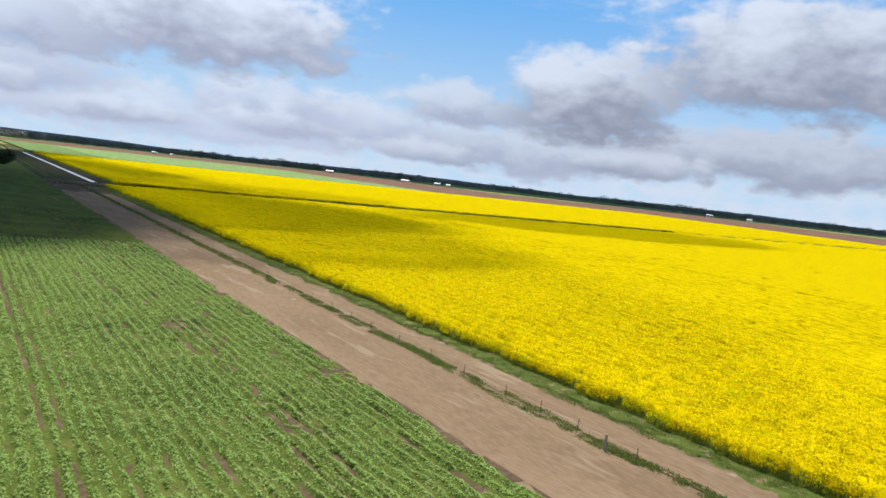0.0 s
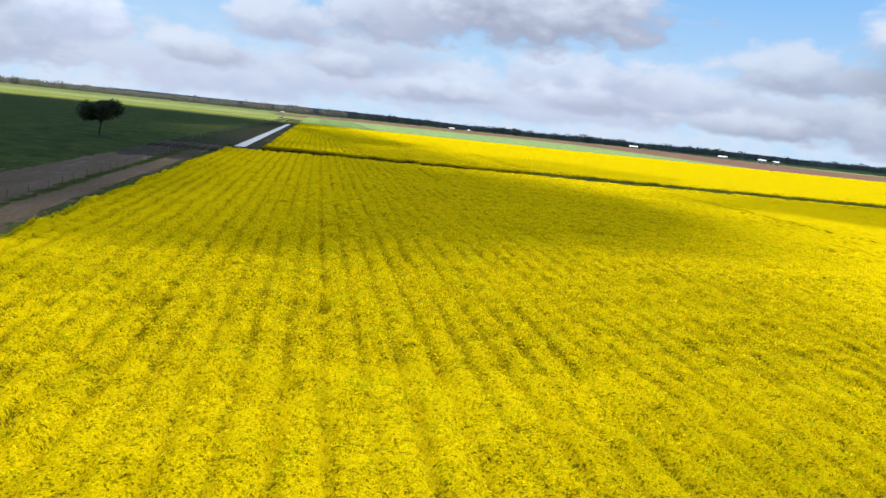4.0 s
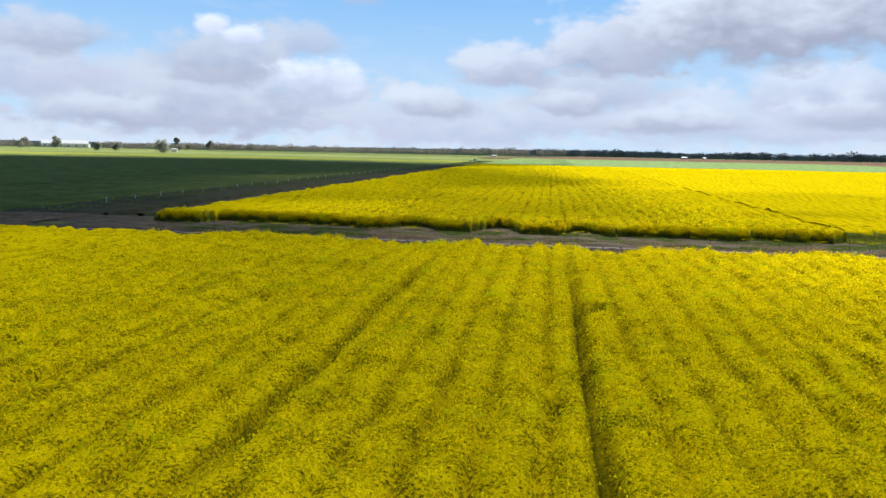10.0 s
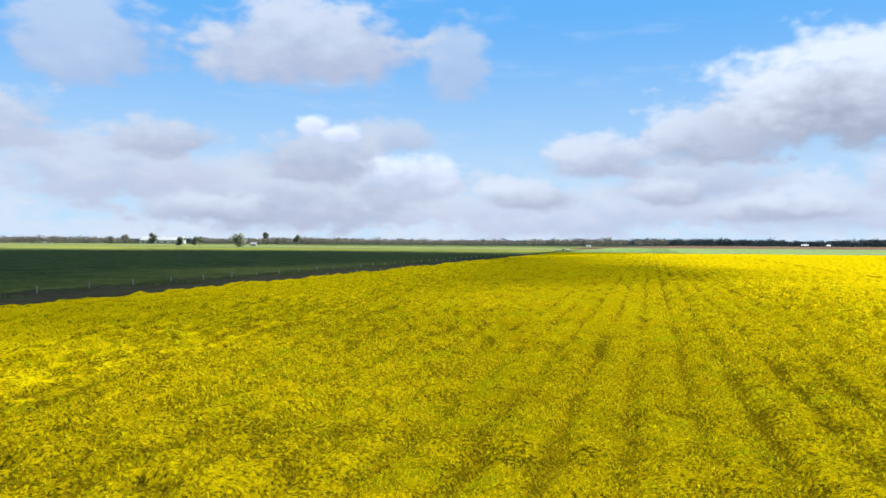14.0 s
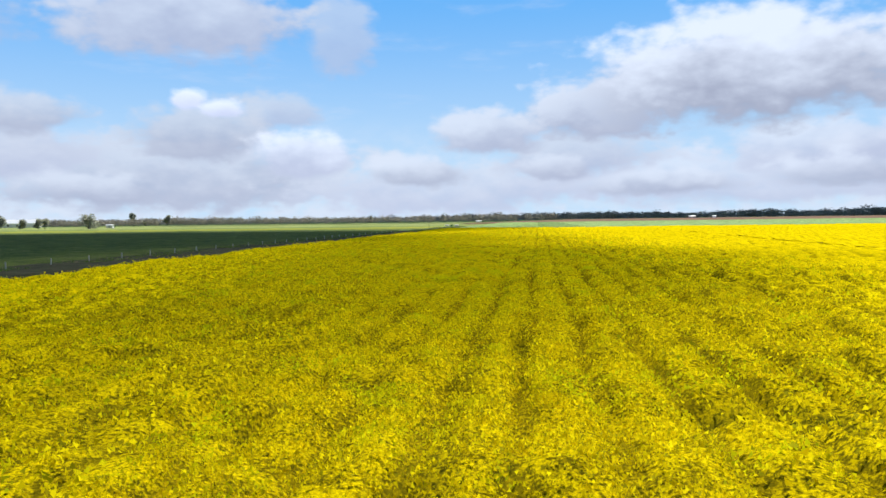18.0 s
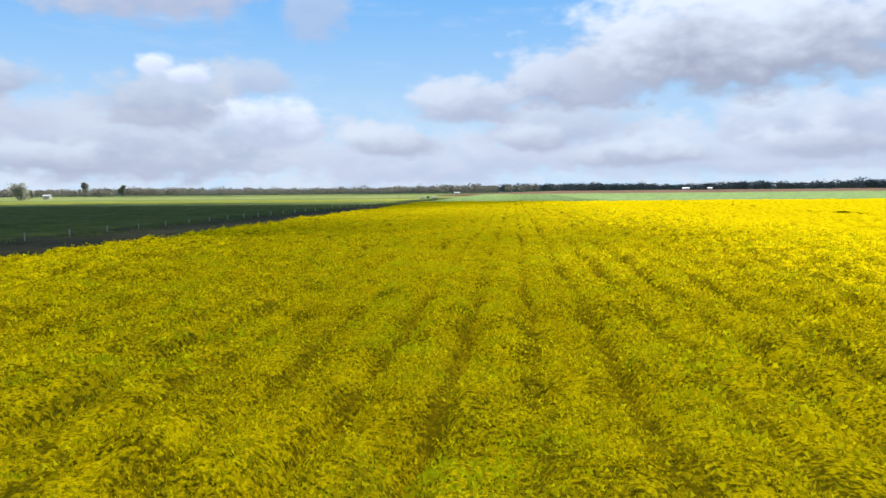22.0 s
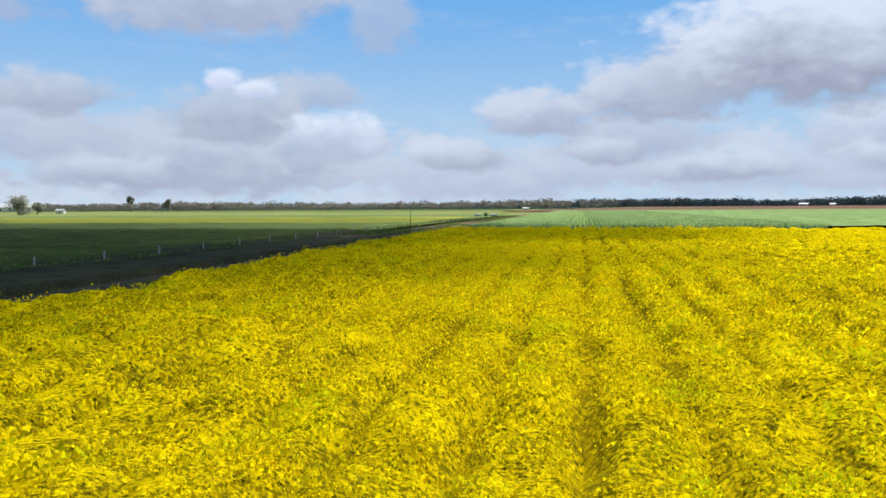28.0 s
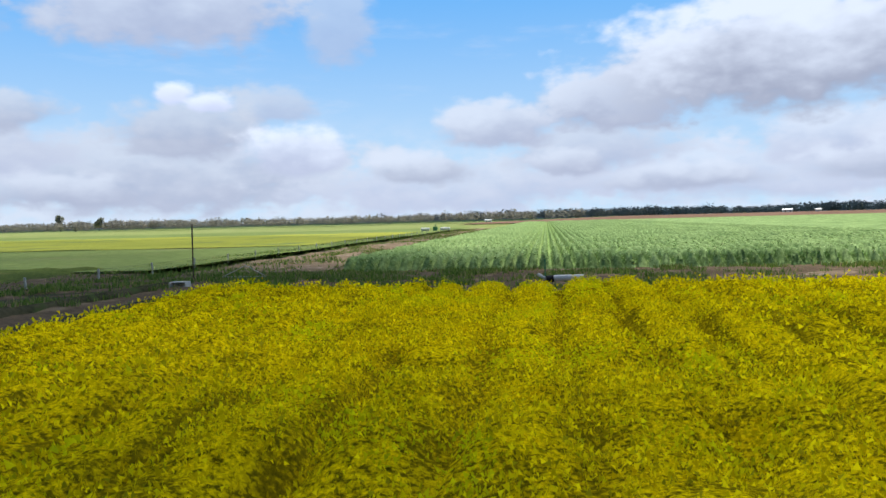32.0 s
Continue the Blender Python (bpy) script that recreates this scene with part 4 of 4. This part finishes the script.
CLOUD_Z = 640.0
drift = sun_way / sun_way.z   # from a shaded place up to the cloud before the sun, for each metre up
# unseen clouds added where shade should fall: east, north, half widths, sun blocked
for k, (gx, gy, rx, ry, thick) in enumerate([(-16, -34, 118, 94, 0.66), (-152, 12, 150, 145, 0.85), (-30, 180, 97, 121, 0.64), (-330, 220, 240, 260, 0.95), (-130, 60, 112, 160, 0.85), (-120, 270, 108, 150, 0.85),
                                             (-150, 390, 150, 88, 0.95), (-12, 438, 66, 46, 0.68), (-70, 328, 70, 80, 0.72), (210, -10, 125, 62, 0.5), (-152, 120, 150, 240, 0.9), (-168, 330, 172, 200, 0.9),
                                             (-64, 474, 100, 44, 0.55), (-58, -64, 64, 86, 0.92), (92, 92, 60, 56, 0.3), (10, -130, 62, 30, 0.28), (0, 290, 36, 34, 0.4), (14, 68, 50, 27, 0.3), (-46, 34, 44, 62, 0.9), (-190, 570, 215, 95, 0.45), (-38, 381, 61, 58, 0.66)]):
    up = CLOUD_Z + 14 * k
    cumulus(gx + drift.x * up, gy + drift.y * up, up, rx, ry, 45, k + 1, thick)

# ---- trees ----
def tree(x, y, h, w, seed, label, lean=0.0, leaves=2600, fork=0.38, leaf=0.034, foliage=M_TREE, low=0.60):
    """A tapered trunk, limbs, and a crown of many small leaves in clumps."""
    r4 = np.random.default_rng(seed)
    top = tagged(new("tree"), label, "tree", "paddock trees")
    top.location = (x, y, 0)
    bm = bmesh.new()
    base = [(0, 0, -0.3), (lean * 0.2, 0.05, h * fork * 0.5), (lean * 0.5, 0, h * fork)]
    tube(bm, base, [h * 0.032, h * 0.024, h * 0.019])
    part("trunk", bm, M_BARK, top)
    clumps = []
    for k in range(7):
        a = k * 2.4 + r4.random()
        rr = w * 0.28 * (0.35 + 0.75 * r4.random())
        end = Vector((lean + rr * math.cos(a), rr * math.sin(a), h * (low + (0.88 - low) * r4.random())))
        st = Vector(base[2]) * (0.8 + 0.2 * r4.random())
        mid = st.lerp(end, 0.5) + Vector((0, 0, h * 0.05))
        bm = bmesh.new()
        tube(bm, [st, mid, end], [h * 0.013, h * 0.009, h * 0.004], 6)
        part("limb", bm, M_BARK, top)
        clumps.append((np.array(end), w * (0.15 + 0.08 * r4.random()) * (1.0 if low > 0.5 else 1.6)))
    per = leaves // len(clumps)
    V, F, n = [], [], 0
    for c, s in clumps:
        p = r4.normal(0, 1, (per, 3))
        p /= np.linalg.norm(p, axis=1)[:, None]
        p *= (r4.random((per, 1)) ** 0.4) * np.array([1.1, 1.1, 1.0])
        q = c + p * s * (0.8 + 0.45 * (wob2(p[:, 0] * 3 + c[0], p[:, 1] * 3, 1, 1)))[:, None]
        v, f = bits(q[:, 0], q[:, 1], q[:, 2], h * leaf, lean=2.0)
        V.append(v)
        F.append(f + n)
        n += len(v)
    child("crown", mesh_of("crown", np.concatenate(V), np.concatenate(F), foliage), top)
    return top


tree(-47.0, 31.0, 9.4, 11.6, 3, "dark lone gum tree standing in the green crop", 0.8, 16000, 0.42)
for k, (x, y, h, w) in enumerate([(-706, 1526, 21, 14), (-481, 908, 15, 19), (-801, 1565, 27, 13), (-770, 1560, 15, 12), (-560, 930, 12, 9), (-590, 985, 14, 9), (-640, 1010, 13, 10),
                                  (-545, 1010, 12, 11), (-505, 960, 11, 9), (-1100, 1560, 24, 22), (-1240, 1640, 22, 20), (-900, 1180, 15, 14)]):
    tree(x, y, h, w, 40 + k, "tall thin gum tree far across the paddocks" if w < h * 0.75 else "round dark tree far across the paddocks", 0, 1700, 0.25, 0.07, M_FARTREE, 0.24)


# ---- fences ----
def post(name, h, r, mat, label, group, square=False):
    top = tagged(new(name), label, "fence post", group)
    bm = bmesh.new()
    if square:
        box(bm, 0, 0, h / 2 - 0.1, r * 2, r * 2, h + 0.2, 0.012)
    else:
        tube(bm, [(0, 0, -0.2), (0.01, 0, h * 0.5), (0.02, 0.01, h)], [r * 1.05, r, r * 0.9], 6)
    part("shaft", bm, mat, top)
    for z in (0.35, 0.62, 0.9):
        bm = bmesh.new()
        box(bm, 0.02, r, h * z, r * 2.2, 0.012, 0.02)
        part("wire_tie", bm, M_STEEL, top)
    return top


steel = post("fence_post", 1.15, 0.028, M_STEEL, "thin rusty steel fence post", "steel fence posts")
steel.location = (FENCE_X, -252.9, 0)
for y in [-247.0, -242.8, -238.5, -232.4, -226.7] + [-221.0 + 5.6 * k for k in range(43)]:
    copy_thing(steel, pose(FENCE_X + 0.25 * math.sin(y * 3.1), y, 0, 3 * math.sin(y), 3 * math.cos(y * 2), y * 40))
for x in [26.8 + 6.7 * k for k in range(-4, 10)]:
    copy_thing(steel, pose(x, 28.1, 0.12, 3 * math.sin(x), 2 * math.cos(x), x * 30))
wood = post("fence_post", 1.2, 0.10, M_WOOD, "stout weathered wooden fence post", "wooden fence posts")
wood.location = (-21.8, -250.4, 0)
for y in (-131.0, -70.0, -10.0):
    copy_thing(wood, pose(-21.7, y, 0, 2, 1, y))
pale = post("fence_post", 0.85, 0.065, M_PALEPOST, "pale concrete fence post", "pale fence posts", True)
pale.location = (-27.8, 62.0, 0)
for k in range(1, 67):
    y = 62.0 + 8.6 * k
    copy_thing(pale, pose(np.interp(y, [62, 350, 450, 500, 640], [-27.8, -27.6, -24.3, -25.3, -25.4]), y, 0, 2 * math.sin(k * 2.0), 2 * math.cos(k * 3.0), 5 * math.sin(k)))


def wires(name, line, heights, label):
    top = tagged(new(name), label, "fence wire")
    for z in heights:
        bm = bmesh.new()
        tube(bm, [(x, y, z) for x, y in line], 0.006, 4)
        part("wire", bm, M_STEEL, top)
    return top


wires("fence_wire", [(FENCE_X, -252.9 + 8 * k) for k in range(34)], (0.4, 0.72, 1.02), "slack wires of the roadside fence")
wires("fence_wire", [(-27.8, 62), (-27.6, 350), (-24.3, 450), (-25.3, 500), (-25.4, 640)], (0.3, 0.53, 0.77), "wires of the pale post fence")

# ---- ditch: siphon pipes over the bank ----
def siphon():
    top = tagged(new("siphon_pipe"), "bent black polythene siphon pipe lying over the ditch bank", "pipe", "siphon pipes")
    bm = bmesh.new()
    tube(bm, [(-0.04, 0.7, -0.14), (-0.03, 0.45, 0.03), (0, 0.2, 0.11), (0.03, -0.15, 0.11), (0.1, -0.6, 0.0), (0.2, -1.15, -0.16), (0.28, -1.6, -0.26)], 0.05, 8)
    part("pipe", bm, M_PIPE, top)
    return top


first = siphon()
first.location = (34.85, 24.1, 0.05)
for k in range(-14, 24):
    if k:
        copy_thing(first, pose(34.85 + BED * k, 24.1 + 0.15 * math.sin(k * 5.0), 0.05 + 0.02 * math.sin(k * 3.0), 0, 0, 9 * math.sin(k * 7.0)))


# ---- weeds, tufts, reeds ----
def tufts(name, label, spots, mat, tall, width, per, spread, category="grass"):
    V, F, n = [], [], 0
    for x, y, z, s in spots:
        m = max(3, int(per * s))
        px, py = x + spread[0] * s * rng.normal(0, 0.5, m), y + spread[1] * s * rng.normal(0, 0.5, m)
        v, f = bits(px, py, np.full(m, z), width, tall=tall * (0.6 + 0.5 * s), lean=1.0)
        V.append(v)
        F.append(f + n)
        n += len(v)
    return tagged(new(name, mesh_of(name, np.concatenate(V), np.concatenate(F), mat)), label, category, kind="stuff")


def spread_over(n, x0, x1, y0, y1, z, scale, cut, seed):
    x, y = x0 + (x1 - x0) * rng.random(n), y0 + (y1 - y0) * rng.random(n)
    k = wob2(x, y, scale, seed) > cut
    return [(a, b, z, 0.5 + rng.random()) for a, b in zip(x[k], y[k])]


def strip_spots(n, x0, x1, y0, y1, z, edge):
    """Places in a strip whose edges come and go."""
    y = y0 + (y1 - y0) * rng.random(n) ** 1.5
    lo, hi = x0 + edge * wob2(y, y * 0, 2.4, 1) + 0.6 * edge * wob2(y, y * 0, 0.8, 2), x1 - 0.6 * edge * wob2(y, y * 0, 2.1, 3)
    x = lo + (hi - lo) * rng.random(n)
    k = (hi > lo + 0.1) & (wob2(x, y, 1.3, 5) > 0.25)
    return [(a, b, z, 0.5 + rng.random()) for a, b in zip(x[k], y[k])]


tufts("verge_grass", "short green grass on the verge beside the canola", strip_spots(16000, -17.0, -12.7, -280, 15, 0.06, 1.6), M_BLADE, 0.055, 0.06, 11, (0.35, 0.45))
tufts("fence_grass", "ragged green grass along the fence line", strip_spots(10000, -22.3, -19.9, -280, 25, 0.06, 0.9), M_BLADE, 0.09, 0.06, 12, (0.3, 0.5))
tufts("ditch_grass", "green grass on the ditch bank", spread_over(1500, 0, 80, 26.9, 29.2, 0.13, 2.4, 0.48, 3), M_BLADE, 0.15, 0.04, 70, (0.8, 0.3))
tufts("track_weeds", "low weeds in the headland", spread_over(2900, 0, 80, 28.8, 37.5, 0.0, 2.2, 0.55, 4), M_BLADE, 0.10, 0.05, 66, (0.9, 0.24))
tufts("dry_reeds", "dry straw-coloured reeds on the ditch bank", spread_over(900, 0, 80, 26.9, 29.2, 0.10, 2.6, 0.56, 5), M_STRAW, 0.30, 0.035, 44, (0.55, 0.3), "reeds")
tufts("stray_canola", "stray yellow canola flowers on the headland", spread_over(260, 0, 80, 34.2, 38, 0.25, 1.5, 0.55, 2), M_FLOWER, 0.07, 0.07, 16, (0.3, 0.25), "canola")
tufts("north_weeds", "tangled green weeds between the canola and the row crop", spread_over(3600, -24, 60, 438, 461.5, 0.02, 2.5, 0.52, 3), M_BLADE, 0.26, 0.10, 18, (0.8, 0.5), "weeds")
tufts("road_weeds", "dark weeds over the dirt road", spread_over(2600, -21, -6, 462, 700, 0.05, 3.2, 0.50, 2), M_BLADE, 0.22, 0.14, 9, (1.0, 2.0), "weeds")
tufts("west_grass", "grass along the pale post fence", spread_over(3000, -30, -24, 45, 600, 0.05, 3.5, 0.45, 1), M_BLADE, 0.15, 0.10, 10, (0.7, 1.2))


# ---- far end: pole, concrete box, pipe, pump ----
def pole():
    top = tagged(new("pole"), "thin dark upright pole beside the headland", "pole")
    top.location = (-15.1, 455.0, 0)
    bm = bmesh.new()
    tube(bm, [(0, 0, -0.3), (0, 0, 2.0), (0.03, 0, 4.2)], [0.07, 0.06, 0.05], 8)
    part("shaft", bm, M_STEEL, top)
    bm = bmesh.new()
    box(bm, 0.03, 0, 4.2, 0.16, 0.16, 0.10, 0.02)
    part("cap", bm, M_STEEL, top)
    return top


pole()


def gate():
    top = tagged(new("field_gate"), "low pale tubular gate frame lying at the headland corner", "gate")
    top.location = (-11.6, 456.5, 0.05)
    for a, b in (((-1.9, 0, 0.1), (0, 0, 0.95)), ((0, 0, 0.95), (1.6, 0, 0.1)), ((-1.9, 0, 0.1), (1.6, 0, 0.1))):
        bm = bmesh.new()
        tube(bm, [a, b], 0.03, 6)
        part("bar", bm, M_CONCRETE, top)
    return top


gate()


def concrete_box():
    top = tagged(new("concrete_box"), "low pale concrete outlet box at the channel end", "outlet")
    top.matrix_world = pose(-12.9, 448.6, 0, 0, 0, 8) @ Matrix.Scale(0.68, 4)
    for dx in (-0.75, 0.75):
        bm = bmesh.new()
        box(bm, dx, 0, 0.25, 0.16, 1.5, 0.7, 0.02)
        part("side_wall", bm, M_CONCRETE, top)
    bm = bmesh.new()
    box(bm, 0, 0.7, 0.25, 1.4, 0.14, 0.68, 0.02)
    part("back_wall", bm, M_CONCRETE, top)
    bm = bmesh.new()
    box(bm, 0, 0.1, 0.62, 1.7, 1.0, 0.08, 0.015)
    part("lid", bm, M_CONCRETE, top)
    return top


concrete_box()


def pipe_stand():
    top = tagged(new("outlet_pipe"), "white outlet pipe lying by the headland with a dark end", "pipe")
    top.location = (10.9, 447.4, 0.35)
    bm = bmesh.new()
    tube(bm, [(0.6, 0, 0.1), (1.4, 0, 0.12), (2.4, 0, 0.12)], 0.17, 12)
    part("pipe", bm, M_WHITE, top)
    bm = bmesh.new()
    tube(bm, [(0.15, 0, 0.02), (0.62, 0, 0.08)], 0.21, 12)
    part("dark_end", bm, M_PIPE, top)
    bm = bmesh.new()
    tube(bm, [(-0.35, 0, 0.35), (0.0, 0, 0.15), (0.25, 0, 0.05)], [0.09, 0.09, 0.08], 8)
    part("elbow", bm, M_WHITE, top)
    bm = bmesh.new()
    tube(bm, [(0.1, 0.1, -0.3), (0.1, 0.1, 1.25)], 0.035, 6)
    part("marker_stake", bm, M_GREENPAINT, top)
    return top


pipe_stand()


def pump():
    top = tagged(new("pump_station"), "two white tanks beside a green pump on the dirt road", "pump")
    top.location = (-30, 677, 0)
    for dx, ln in ((-3.5, 3.2), (4.0, 3.6)):
        bm = bmesh.new()
        tube(bm, [(dx - ln / 2, 0, 0.7), (dx - ln / 2 + 0.2, 0, 0.7), (dx + ln / 2 - 0.2, 0, 0.7), (dx + ln / 2, 0, 0.7)], [0.4, 0.62, 0.62, 0.4], 12)
        part("tank", bm, M_WHITE, top)
    bm = bmesh.new()
    box(bm, 0.3, 0, 0.8, 1.6, 1.2, 1.6, 0.08)
    part("engine", bm, M_GREENPAINT, top)
    bm = bmesh.new()
    tube(bm, [(0.3, 0, 1.5), (0.3, 0, 2.6)], 0.12, 8)
    part("exhaust", bm, M_GREENPAINT, top)
    return top


pump()


# ---- far farm buildings ----
def farm_building(x, y, ln, wd, h, turn, label, windows=0):
    """Walls, a pitched roof with eaves, and a door or windows."""
    top = tagged(new("farm_building"), label, "building", "far farm buildings")
    top.matrix_world = pose(x, y, float(rising(x, y)) - 0.05, 0, 0, turn)
    bm = bmesh.new()
    box(bm, 0, 0, h / 2, ln, wd, h)
    part("wall", bm, M_WHITE, top)
    bm = bmesh.new()
    e, r = 0.5, h + wd * 0.22
    for s in (-1, 1):
        a = [bm.verts.new(p) for p in ((-ln / 2 - e, s * (wd / 2 + e), h - 0.15), (ln / 2 + e, s * (wd / 2 + e), h - 0.15), (ln / 2 + e, 0, r), (-ln / 2 - e, 0, r))]
        b = [bm.verts.new(v.co + Vector((0, 0, 0.18))) for v in a]
        bm.faces.new(a), bm.faces.new(b[::-1])
        for k in range(4):
            bm.faces.new((a[k], b[k], b[(k + 1) % 4], a[(k + 1) % 4]))
    bmesh.ops.recalc_face_normals(bm, faces=bm.faces)
    part("roof", bm, M_ROOF, top)
    for k in range(max(1, windows)):
        bm = bmesh.new()
        box(bm, ln * ((k + 0.5) / max(1, windows) - 0.5), -wd / 2 - 0.03, h * 0.45, min(3.0, ln * 0.12), 0.08, h * 0.5)
        part("door" if windows < 2 else "window", bm, M_STEEL, top)
    return top


for x, y, ln, wd, h, turn, label, w in [
        (-1148, 1668, 105, 40, 9, 25, "very long white farm shed with a pale roof", 6), (-1400, 1480, 26, 12, 6, 30, "white farm house among trees", 3),
        (-1180, 1330, 12, 9, 7, 20, "tall white farm building beside low sheds", 1), (-1240, 1370, 20, 9, 4, 20, "long low white farm shed", 2), (-510, 1000, 8, 6, 3.5, 10, "small white shed below the trees", 1),
        (257, 1213, 9, 5, 2.4, -10, "white farm house before the woods", 2), (290, 1222, 5, 4, 2.0, -10, "small pale farm shed beside the house", 1), (632, 1240, 16, 8, 3.6, -28, "white metal farm shed before dark trees", 3),
        (820, 1230, 18, 9, 3.6, -30, "white metal farm shed before dark trees", 3), (905, 1225, 15, 9, 6, -30, "white farm house beside a shed", 2), (960, 1260, 12, 8, 5, -30, "white farm house beside a shed", 1),
        (-60, 1330, 8, 5, 2.2, 0, "pale shed before the woods", 2), (1500, 900, 16, 9, 5, -55, "white farm house beside a shed", 2), (1560, 830, 12, 8, 5, -60, "white metal farm shed before dark trees", 1)]:
    farm_building(x, y, ln, wd, h, turn, label, w)
